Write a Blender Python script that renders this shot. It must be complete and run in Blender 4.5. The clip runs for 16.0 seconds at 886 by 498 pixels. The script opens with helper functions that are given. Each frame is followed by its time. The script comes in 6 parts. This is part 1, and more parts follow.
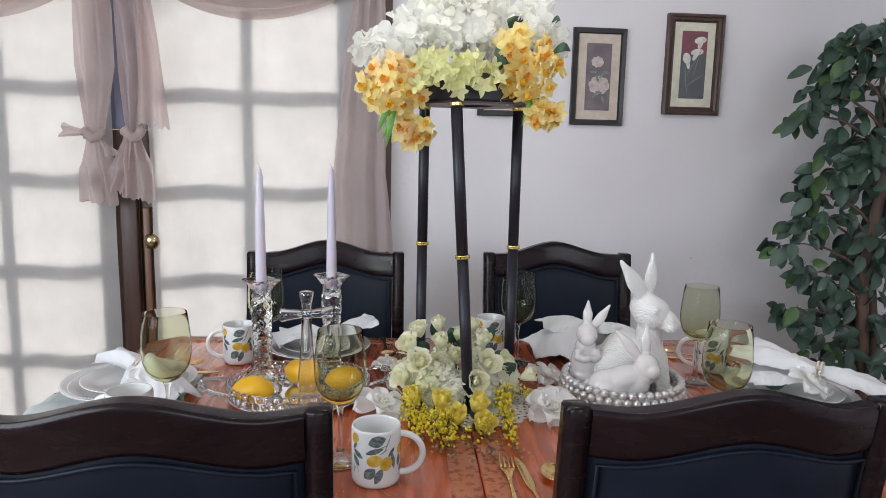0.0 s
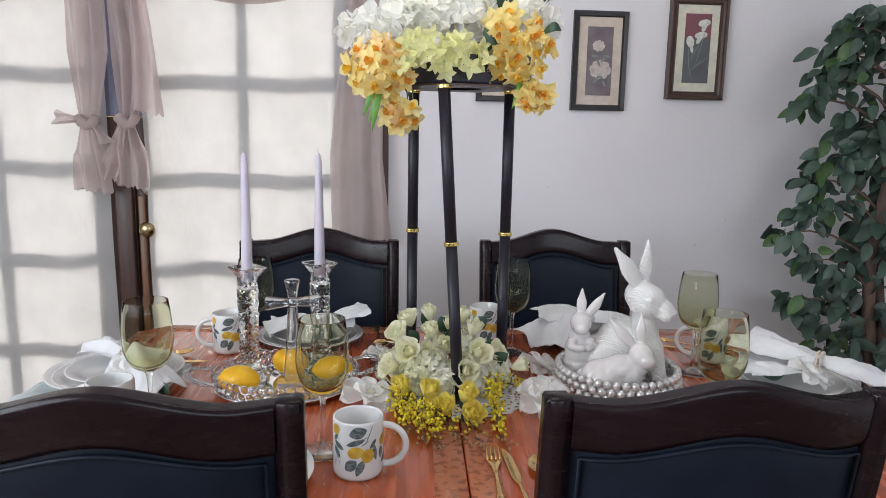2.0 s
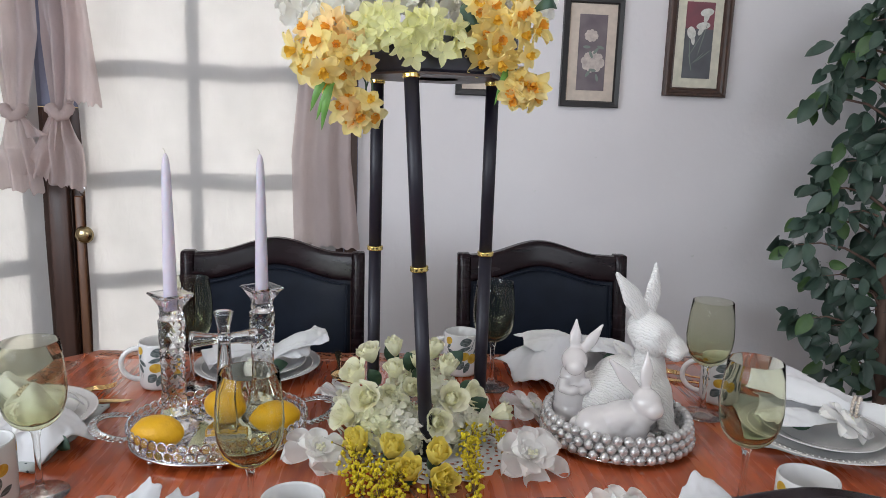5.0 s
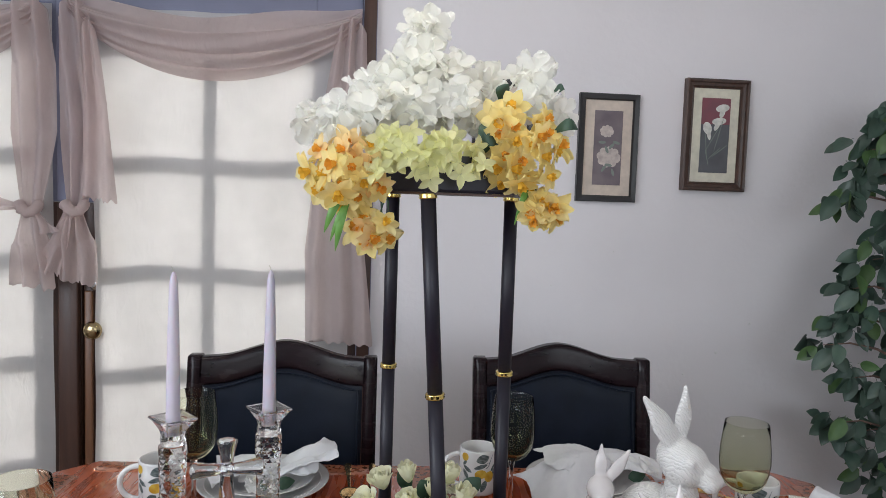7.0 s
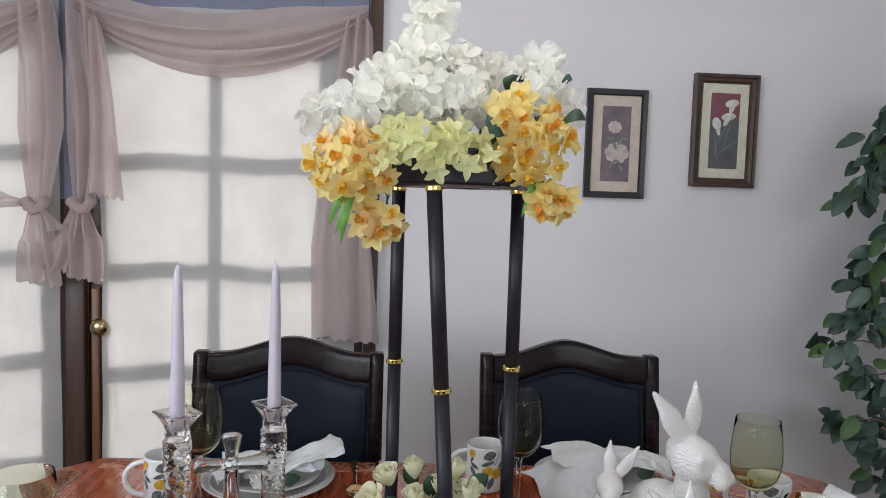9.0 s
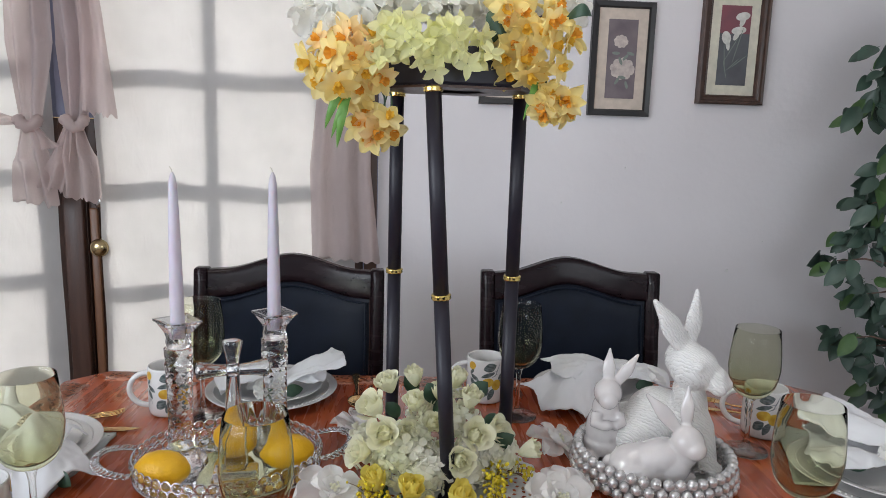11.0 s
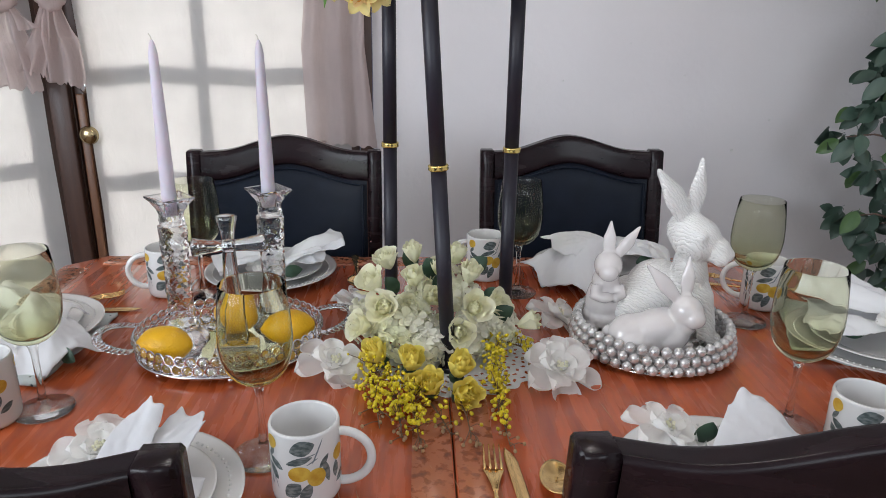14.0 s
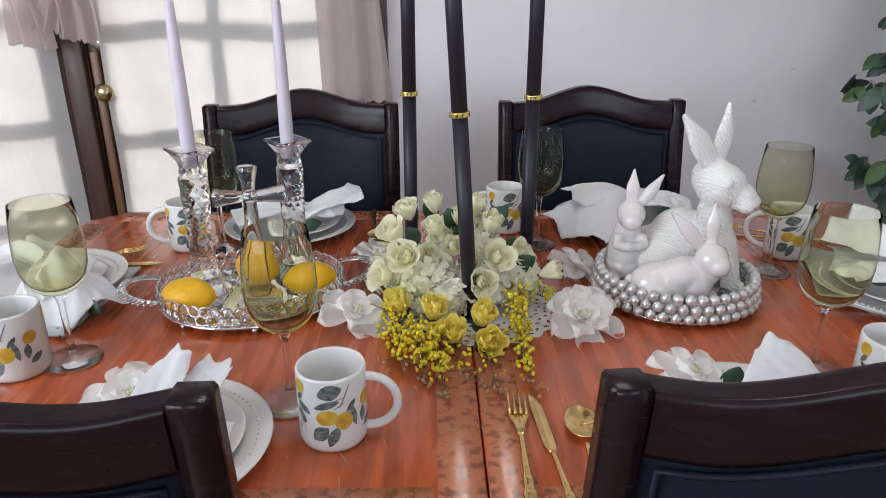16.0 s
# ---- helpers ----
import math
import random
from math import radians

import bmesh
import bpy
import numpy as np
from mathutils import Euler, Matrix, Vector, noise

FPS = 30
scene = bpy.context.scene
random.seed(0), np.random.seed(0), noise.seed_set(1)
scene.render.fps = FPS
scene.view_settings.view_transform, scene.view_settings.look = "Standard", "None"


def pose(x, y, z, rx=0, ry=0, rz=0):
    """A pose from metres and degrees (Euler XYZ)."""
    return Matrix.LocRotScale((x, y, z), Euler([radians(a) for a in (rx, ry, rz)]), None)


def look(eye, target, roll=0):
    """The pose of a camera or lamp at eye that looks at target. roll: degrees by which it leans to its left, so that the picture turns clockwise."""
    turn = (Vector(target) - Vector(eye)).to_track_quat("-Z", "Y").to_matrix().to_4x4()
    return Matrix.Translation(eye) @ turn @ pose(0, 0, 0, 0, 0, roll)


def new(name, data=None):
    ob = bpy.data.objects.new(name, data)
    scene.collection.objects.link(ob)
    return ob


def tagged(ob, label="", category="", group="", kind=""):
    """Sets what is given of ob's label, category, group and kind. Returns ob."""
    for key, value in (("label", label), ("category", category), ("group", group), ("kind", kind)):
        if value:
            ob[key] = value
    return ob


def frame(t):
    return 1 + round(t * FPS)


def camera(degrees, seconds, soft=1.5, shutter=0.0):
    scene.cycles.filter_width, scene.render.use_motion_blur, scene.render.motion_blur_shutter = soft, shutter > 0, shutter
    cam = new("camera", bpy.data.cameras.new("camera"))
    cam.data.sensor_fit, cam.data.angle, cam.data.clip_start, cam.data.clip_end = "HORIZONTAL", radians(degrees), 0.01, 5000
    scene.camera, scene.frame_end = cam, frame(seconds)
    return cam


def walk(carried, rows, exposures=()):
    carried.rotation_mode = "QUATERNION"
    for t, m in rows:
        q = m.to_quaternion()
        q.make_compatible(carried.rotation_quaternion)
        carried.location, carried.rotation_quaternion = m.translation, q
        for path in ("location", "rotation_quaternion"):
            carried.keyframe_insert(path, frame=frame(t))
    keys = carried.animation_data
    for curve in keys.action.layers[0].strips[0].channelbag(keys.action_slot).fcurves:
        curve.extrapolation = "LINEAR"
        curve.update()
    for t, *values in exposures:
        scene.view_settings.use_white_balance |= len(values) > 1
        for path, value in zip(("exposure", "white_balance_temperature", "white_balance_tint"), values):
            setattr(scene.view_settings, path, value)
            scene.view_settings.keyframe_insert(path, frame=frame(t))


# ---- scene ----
cam = camera(64.9, 16.0, soft=0.75)
PATH = [
    (0, (-0.05, 0.056, 1.309), (0.147, 2.023, 1.008), 1.3),
    (0.5, (-0.05, 0.056, 1.309), (0.143, 2.024, 1.006), 1.1),
    (1, (-0.049, 0.057, 1.308), (0.135, 2.025, 1.002), 1.0),
    (1.5, (-0.038, 0.062, 1.307), (0.141, 2.028, 0.989), 1.1),
    (2, (-0.005, 0.085, 1.3), (0.165, 2.05, 0.968), 1.1),
    (2.5, (0.025, 0.105, 1.291), (0.187, 2.067, 0.939), 1.1),
    (3, (0.029, 0.137, 1.286), (0.186, 2.095, 0.91), 1.0),
    (5.5, (0.043, 0.371, 1.331), (0.271, 2.332, 1.011), 1.9),
    (6, (0.043, 0.388, 1.358), (0.256, 2.359, 1.1), 1.9),
    (6.5, (0.038, 0.397, 1.369), (0.235, 2.378, 1.173), 1.9),
    (7, (0.038, 0.397, 1.382), (0.219, 2.383, 1.237), 1.9),
    (7.5, (0.043, 0.403, 1.384), (0.21, 2.393, 1.266), 1.8),
    (8, (0.041, 0.409, 1.383), (0.202, 2.4, 1.273), 1.7),
    (8.5, (0.042, 0.411, 1.379), (0.201, 2.401, 1.258), 1.7),
    (9, (0.041, 0.409, 1.37), (0.201, 2.397, 1.225), 1.8),
    (11.5, (0.052, 0.427, 1.32), (0.213, 2.381, 0.926), 1.6),
    (12, (0.057, 0.43, 1.313), (0.222, 2.373, 0.866), 1.5),
    (12.5, (0.056, 0.433, 1.307), (0.223, 2.363, 0.81), 1.4),
    (13, (0.057, 0.437, 1.302), (0.222, 2.354, 0.756), 1.2),
    (13.5, (0.056, 0.441, 1.294), (0.218, 2.346, 0.706), 1.1),
    (14, (0.054, 0.442, 1.288), (0.211, 2.334, 0.658), 0.9),
    (14.5, (0.054, 0.443, 1.28), (0.203, 2.323, 0.613), 0.6),
    (15, (0.052, 0.445, 1.275), (0.195, 2.312, 0.572), 0.4),
    (15.5, (0.048, 0.445, 1.271), (0.182, 2.303, 0.544), 0.2),
    (16, (0.042, 0.443, 1.268), (0.158, 2.3, 0.534), -0.0),
]
walk(cam, [(t, look(eye, target, roll)) for t, eye, target, roll in PATH],
     exposures=[(0, 0.12), (3, 0.14), (5.5, 0.05), (8, -0.08), (10, -0.05), (12, 0.05), (14, 0.13), (16, 0.24)])

# ---- world, sun and large lights ----
world = bpy.data.worlds.new("world")
scene.world = world
world.use_nodes = True
wn = world.node_tree
sky = wn.nodes.new("ShaderNodeTexSky")
sky.sky_type, sky.sun_disc = 'NISHITA', False
sky.sun_elevation, sky.sun_rotation = radians(25), radians(6)
wn.links.new(sky.outputs[0], wn.nodes["Background"].inputs[0])
wn.nodes["Background"].inputs[1].default_value = 0.05

sun = new("sun", bpy.data.lights.new("sun", 'SUN'))
sun.data.energy, sun.data.angle, sun.data.color = 1.0, radians(0.5), (1.0, 0.97, 0.945)
sun.matrix_world = look((0.6, 6, 2.8), (0, 0, 0))

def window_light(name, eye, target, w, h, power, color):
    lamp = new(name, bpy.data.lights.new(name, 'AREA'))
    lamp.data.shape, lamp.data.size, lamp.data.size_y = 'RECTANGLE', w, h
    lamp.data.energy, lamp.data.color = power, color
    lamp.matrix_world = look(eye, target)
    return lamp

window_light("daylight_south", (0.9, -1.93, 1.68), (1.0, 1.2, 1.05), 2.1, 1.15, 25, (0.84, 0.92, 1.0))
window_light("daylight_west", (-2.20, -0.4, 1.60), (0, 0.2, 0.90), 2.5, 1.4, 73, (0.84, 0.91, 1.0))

# bulbs of the ceiling fixture over the table
BULBS = [(0.20 + 0.17 * math.cos(a), 1.36 + 0.17 * math.sin(a), 2.19) for a in (0.3, 1.557, 2.813, 4.07, 5.327)]
for p in BULBS:
    bulb = new("bulb_light", bpy.data.lights.new("bulb_light", 'POINT'))
    bulb.data.energy, bulb.data.shadow_soft_size, bulb.data.color = 2.3, 0.026, (1.0, 0.975, 0.95)
    bulb.location = p

# ---- helpers of this scene ----
rnd = random.Random(7)
TZ = 0.755                      # table top
WALL = 2.70                     # face of the far wall
UP = Vector((0, 0, 1))


def link_mesh(name, bm, material, smooth=True):
    me = bpy.data.meshes.new(name)
    bm.to_mesh(me)
    bm.free()
    for m in (material if isinstance(material, (list, tuple)) else [material]):
        me.materials.append(m)
    if smooth:
        me.polygons.foreach_set("use_smooth", [True] * len(me.polygons))
    return me


def part(name, bm, material, parent, label="", at=None, smooth=True):
    """One mesh under a thing or part; bm may also be a mesh that is shared."""
    me = bm if isinstance(bm, bpy.types.Mesh) else link_mesh(name, bm, material, smooth)
    ob = new(name, me)
    ob.parent = parent
    if at is not None:
        ob.matrix_basis = at
    return tagged(ob, label)


def thing(name, at, label, category, group="", kind=""):
    ob = new(name)
    ob.empty_display_size = 0.05
    ob.matrix_basis = at
    return tagged(ob, label, category, group, kind)


def solid(name, bm, material, label, category="", group="", kind="", at=None, smooth=True):
    ob = new(name, link_mesh(name, bm, material, smooth))
    if at is not None:
        ob.matrix_basis = at
    return tagged(ob, label, category, group, kind)


def box(bm, x0, x1, y0, y1, z0, z1, bevel=0.0, m=None, seg=2):
    vs = [bm.verts.new((x, y, z)) for x in (x0, x1) for y in (y0, y1) for z in (z0, z1)]
    fs = [bm.faces.new([vs[i] for i in q]) for q in ((0, 1, 3, 2), (4, 6, 7, 5), (0, 4, 5, 1), (2, 3, 7, 6), (0, 2, 6, 4), (1, 5, 7, 3))]
    if m is not None:
        bmesh.ops.transform(bm, matrix=m, verts=vs)
    if bevel:
        es = list({e for f in fs for e in f.edges})
        bmesh.ops.bevel(bm, geom=es, offset=bevel, segments=seg, profile=0.5, affect='EDGES')
    return bm


def lathe(bm, profile, seg=40, m=None, squash=1.0):
    """Turns (radius, height) pairs round z; radius 0 closes an end."""
    rings, vs = [], []
    for r, z in profile:
        if r <= 1e-6:
            ring = [bm.verts.new((0, 0, z))]
        else:
            ring = [bm.verts.new((r * math.cos(2 * math.pi * i / seg), squash * r * math.sin(2 * math.pi * i / seg), z)) for i in range(seg)]
        rings.append(ring)
        vs += ring
    for a, b in zip(rings, rings[1:]):
        for i in range(seg):
            j = (i + 1) % seg
            if len(a) == 1 and len(b) == 1:
                continue
            if len(a) == 1:
                bm.faces.new((a[0], b[j], b[i]))
            elif len(b) == 1:
                bm.faces.new((a[i], a[j], b[0]))
            else:
                bm.faces.new((a[i], a[j], b[j], b[i]))
    if m is not None:
        bmesh.ops.transform(bm, matrix=m, verts=vs)
    return bm


def tube(bm, pts, radii, seg=10, closed=False, cap=True):
    """A round bar along points; radii: one or one a point."""
    pts = [Vector(p) for p in pts]
    n = len(pts)
    radii = [radii] * n if isinstance(radii, (int, float)) else radii
    rings, side = [], None
    for i, p in enumerate(pts):
        a = pts[i - 1] if (i > 0 or closed) else p
        b = pts[(i + 1) % n] if (i < n - 1 or closed) else p
        d = (b - a).normalized()
        if side is None:
            side = d.orthogonal().normalized()
        side = (side - d * side.dot(d)).normalized()
        up = d.cross(side)
        rings.append([bm.verts.new(p + radii[i] * (math.cos(2 * math.pi * k / seg) * side + math.sin(2 * math.pi * k / seg) * up)) for k in range(seg)])
    for i in range(n if closed else n - 1):
        a, b = rings[i], rings[(i + 1) % n]
        for k in range(seg):
            bm.faces.new((a[k], a[(k + 1) % seg], b[(k + 1) % seg], b[k]))
    if cap and not closed:
        bm.faces.new(rings[0][::-1])
        bm.faces.new(rings[-1])
    return bm


def sheet(bm, fn, nu, nv, m=None, thick=0.0, mat_index=0):
    """A surface fn(u, v) over the unit square; with thick it gets a back and rims."""
    P = [[Vector(fn(i / nu, j / nv)) for j in range(nv + 1)] for i in range(nu + 1)]
    V = [[bm.verts.new(p) for p in row] for row in P]
    vs = [v for row in V for v in row]
    fs = [bm.faces.new((V[i][j], V[i + 1][j], V[i + 1][j + 1], V[i][j + 1])) for i in range(nu) for j in range(nv)]
    if thick:
        N = [[Vector((0, 0, 0)) for _ in range(nv + 1)] for _ in range(nu + 1)]
        for i in range(nu + 1):
            for j in range(nv + 1):
                a = P[min(i + 1, nu)][j] - P[max(i - 1, 0)][j]
                b = P[i][min(j + 1, nv)] - P[i][max(j - 1, 0)]
                c = a.cross(b)
                N[i][j] = c.normalized() if c.length > 1e-12 else UP
        B = [[bm.verts.new(P[i][j] - N[i][j] * thick) for j in range(nv + 1)] for i in range(nu + 1)]
        vs += [v for row in B for v in row]
        fs += [bm.faces.new((B[i][j], B[i][j + 1], B[i + 1][j + 1], B[i + 1][j])) for i in range(nu) for j in range(nv)]
        for i in range(nu):
            fs.append(bm.faces.new((V[i][0], B[i][0], B[i + 1][0], V[i + 1][0])))
            fs.append(bm.faces.new((V[i][nv], V[i + 1][nv], B[i + 1][nv], B[i][nv])))
        for j in range(nv):
            fs.append(bm.faces.new((V[0][j], V[0][j + 1], B[0][j + 1], B[0][j])))
            fs.append(bm.faces.new((V[nu][j], B[nu][j], B[nu][j + 1], V[nu][j + 1])))
    for f in fs:
        f.material_index = mat_index
    if m is not None:
        bmesh.ops.transform(bm, matrix=m, verts=vs)
    return bm


def ball(bm, c, r, seg=14, rings=9, turn=None):
    m = Matrix.Translation(c) @ (turn or Matrix()) @ Matrix.Diagonal((*(r if isinstance(r, (tuple, list)) else (r, r, r)), 1))
    bmesh.ops.create_uvsphere(bm, u_segments=seg, v_segments=rings, radius=1.0, matrix=m)
    return bm


def facing(p, d, spin=0.0):
    """A pose at p whose z looks along d."""
    return Matrix.Translation(p) @ Vector(d).to_track_quat("Z", "Y").to_matrix().to_4x4() @ Matrix.Rotation(spin, 4, "Z")


# ---- materials ----
def lin(c):
    return (c[0], c[1], c[2], 1.0)


def M(name, col, rough=0.5, metal=0.0, col2=None, scale=12.0, bump=0.0, bscale=150.0, ramp_at=(0.3, 0.7), rvar=0.08, island=0.0, piece=0.0, stretch=(1, 1, 1), detail=4.0, **extra):
    """Two colours mixed by broad noise, fine noise for relief and gloss; island and piece vary value from one loose piece to the next."""
    mt = bpy.data.materials.new(name)
    mt.use_nodes = True
    nt = mt.node_tree
    b = nt.nodes["Principled BSDF"]
    b.inputs["Metallic"].default_value = metal
    for k, v in extra.items():
        b.inputs[k.replace("_", " ")].default_value = v
    co = nt.nodes.new("ShaderNodeTexCoord")
    mp = nt.nodes.new("ShaderNodeMapping")
    mp.inputs["Scale"].default_value = stretch
    nt.links.new(co.outputs["Object"], mp.inputs[0])
    no = nt.nodes.new("ShaderNodeTexNoise")
    no.inputs["Scale"].default_value, no.inputs["Detail"].default_value = scale, detail
    nt.links.new(mp.outputs[0], no.inputs["Vector"])
    ramp = nt.nodes.new("ShaderNodeValToRGB")
    col2 = col2 or tuple(c * 0.82 for c in col)
    ramp.color_ramp.elements[0].position, ramp.color_ramp.elements[1].position = ramp_at
    ramp.color_ramp.elements[0].color, ramp.color_ramp.elements[1].color = lin(col2), lin(col)
    nt.links.new(no.outputs[0], ramp.inputs[0])
    colour = ramp.outputs[0]
    for amount, node, socket in ((island, "ShaderNodeNewGeometry", "Random Per Island"), (piece, "ShaderNodeObjectInfo", "Random")):
        if amount:
            g = nt.nodes.new(node)
            mr = nt.nodes.new("ShaderNodeMapRange")
            mr.inputs["To Min"].default_value, mr.inputs["To Max"].default_value = 1 - amount, 1 + amount * 0.5
            nt.links.new(g.outputs[socket], mr.inputs["Value"])
            hs = nt.nodes.new("ShaderNodeHueSaturation")
            nt.links.new(mr.outputs[0], hs.inputs["Value"])
            nt.links.new(colour, hs.inputs["Color"])
            colour = hs.outputs[0]
    nt.links.new(colour, b.inputs["Base Color"])
    fine = nt.nodes.new("ShaderNodeTexNoise")
    fine.inputs["Scale"].default_value, fine.inputs["Detail"].default_value = bscale, 3.0
    nt.links.new(mp.outputs[0], fine.inputs["Vector"])
    rr = nt.nodes.new("ShaderNodeMapRange")
    rr.inputs["To Min"].default_value, rr.inputs["To Max"].default_value = max(rough - rvar, 0.02), rough + rvar
    nt.links.new(no.outputs[0], rr.inputs["Value"])
    nt.links.new(rr.outputs[0], b.inputs["Roughness"])
    if bump:
        bp = nt.nodes.new("ShaderNodeBump")
        bp.inputs["Strength"].default_value, bp.inputs["Distance"].default_value = bump, 0.002
        nt.links.new(fine.outputs[0], bp.inputs["Height"])
        nt.links.new(bp.outputs[0], b.inputs["Normal"])
    return mt


def cloth(name, col, through_share, clear=0.0, weave=900.0, col2=None, island=0.0, crease=0.0):
    """Thin fabric: diffuse, with a share of the light passing through it and a share of open weave."""
    mt = bpy.data.materials.new(name)
    mt.use_nodes = True
    nt = mt.node_tree
    nt.nodes.remove(nt.nodes["Principled BSDF"])
    out = nt.nodes["Material Output"]
    co = nt.nodes.new("ShaderNodeTexCoord")
    no = nt.nodes.new("ShaderNodeTexNoise")
    no.inputs["Scale"].default_value = 9.0
    nt.links.new(co.outputs["Object"], no.inputs["Vector"])
    ramp = nt.nodes.new("ShaderNodeValToRGB")
    ramp.color_ramp.elements[0].position, ramp.color_ramp.elements[1].position = 0.3, 0.7
    ramp.color_ramp.elements[0].color, ramp.color_ramp.elements[1].color = lin(col2 or tuple(c * 0.92 for c in col)), lin(col)
    nt.links.new(no.outputs[0], ramp.inputs[0])
    colour = ramp.outputs[0]
    if island:
        g = nt.nodes.new("ShaderNodeNewGeometry")
        mr = nt.nodes.new("ShaderNodeMapRange")
        mr.inputs["To Min"].default_value, mr.inputs["To Max"].default_value = 1 - island, 1 + island * 0.4
        nt.links.new(g.outputs["Random Per Island"], mr.inputs["Value"])
        hs = nt.nodes.new("ShaderNodeHueSaturation")
        nt.links.new(mr.outputs[0], hs.inputs["Value"])
        nt.links.new(colour, hs.inputs["Color"])
        colour = hs.outputs[0]
    wv = nt.nodes.new("ShaderNodeTexNoise")
    wv.inputs["Scale"].default_value = weave
    nt.links.new(co.outputs["Object"], wv.inputs["Vector"])
    bp = nt.nodes.new("ShaderNodeBump")
    bp.inputs["Strength"].default_value, bp.inputs["Distance"].default_value = 0.15, 0.001
    nt.links.new(wv.outputs[0], bp.inputs["Height"])
    df, tr = nt.nodes.new("ShaderNodeBsdfDiffuse"), nt.nodes.new("ShaderNodeBsdfTranslucent")
    for s in (df, tr):
        nt.links.new(colour, s.inputs["Color"])
    if crease:
        mp = nt.nodes.new("ShaderNodeMapping")
        mp.inputs["Scale"].default_value = (1.0, 1.0, 0.35)
        mp.inputs["Rotation"].default_value = (0.0, 0.35, 0.0)
        nt.links.new(co.outputs["Object"], mp.inputs[0])
        cr = nt.nodes.new("ShaderNodeTexNoise")
        cr.inputs["Scale"].default_value, cr.inputs["Detail"].default_value, cr.inputs["Distortion"].default_value = 34.0, 3.0, 0.8
        nt.links.new(mp.outputs[0], cr.inputs["Vector"])
        b2 = nt.nodes.new("ShaderNodeBump")
        b2.inputs["Strength"].default_value, b2.inputs["Distance"].default_value = crease, 0.012
        nt.links.new(cr.outputs[0], b2.inputs["Height"])
        nt.links.new(bp.outputs[0], b2.inputs["Normal"])
        bp = b2
        nt.links.new(bp.outputs[0], tr.inputs["Normal"])
    nt.links.new(bp.outputs[0], df.inputs["Normal"])
    mx = nt.nodes.new("ShaderNodeMixShader")
    mx.inputs[0].default_value = through_share
    nt.links.new(df.outputs[0], mx.inputs[1])
    nt.links.new(tr.outputs[0], mx.inputs[2])
    last = mx
    if clear:
        tp = nt.nodes.new("ShaderNodeBsdfTransparent")
        m2 = nt.nodes.new("ShaderNodeMixShader")
        m2.inputs[0].default_value = clear
        nt.links.new(mx.outputs[0], m2.inputs[1])
        nt.links.new(tp.outputs[0], m2.inputs[2])
        last = m2
    nt.links.new(last.outputs[0], out.inputs["Surface"])
    return mt


def glass(name, col, rough=0.0, ior=1.45):
    mt = bpy.data.materials.new(name)
    mt.use_nodes = True
    b = mt.node_tree.nodes["Principled BSDF"]
    b.inputs["Base Color"].default_value = lin(col)
    b.inputs["Roughness"].default_value = rough
    b.inputs["IOR"].default_value = ior
    b.inputs["Transmission Weight"].default_value = 1.0
    return mt


def clear_glass(name, col, bend, gloss, base=None, z0=0.0, z1=1.0, rough=0.0):
    """Glass that bends what is behind it a little, with a sharp gloss at a slant; base: the deeper tint of a thick bottom, between heights z0 and z1."""
    mt = bpy.data.materials.new(name)
    mt.use_nodes = True
    nt = mt.node_tree
    nt.nodes.remove(nt.nodes["Principled BSDF"])
    gs, gl, lw, pw, mr, mx = (nt.nodes.new(n) for n in ("ShaderNodeBsdfGlass", "ShaderNodeBsdfGlossy", "ShaderNodeLayerWeight", "ShaderNodeMath", "ShaderNodeMapRange", "ShaderNodeMixShader"))
    gs.inputs["IOR"].default_value, gs.inputs["Roughness"].default_value = bend, rough
    gs.inputs["Color"].default_value = lin(col)
    gl.inputs["Roughness"].default_value = 0.03
    pw.operation = 'POWER'
    pw.inputs[1].default_value = 4.0
    mr.inputs["To Min"].default_value, mr.inputs["To Max"].default_value = gloss
    nt.links.new(lw.outputs["Facing"], pw.inputs[0])
    nt.links.new(pw.outputs[0], mr.inputs["Value"])
    if base:
        co, sp, ht, ramp = (nt.nodes.new(n) for n in ("ShaderNodeTexCoord", "ShaderNodeSeparateXYZ", "ShaderNodeMapRange", "ShaderNodeValToRGB"))
        nt.links.new(co.outputs["Object"], sp.inputs[0])
        nt.links.new(sp.outputs["Z"], ht.inputs["Value"])
        ht.inputs["From Min"].default_value, ht.inputs["From Max"].default_value = z0, z1
        nt.links.new(ht.outputs[0], ramp.inputs[0])
        ramp.color_ramp.elements[0].color, ramp.color_ramp.elements[1].color = lin(base), lin(col)
        ramp.color_ramp.elements.new(0.25).color = lin(tuple(0.4 * a + 0.6 * b for a, b in zip(base, col)))
        nt.links.new(ramp.outputs[0], gs.inputs["Color"])
    nt.links.new(mr.outputs[0], mx.inputs[0])
    nt.links.new(gs.outputs[0], mx.inputs[1])
    nt.links.new(gl.outputs[0], mx.inputs[2])
    nt.links.new(mx.outputs[0], nt.nodes["Material Output"].inputs["Surface"])
    return mt


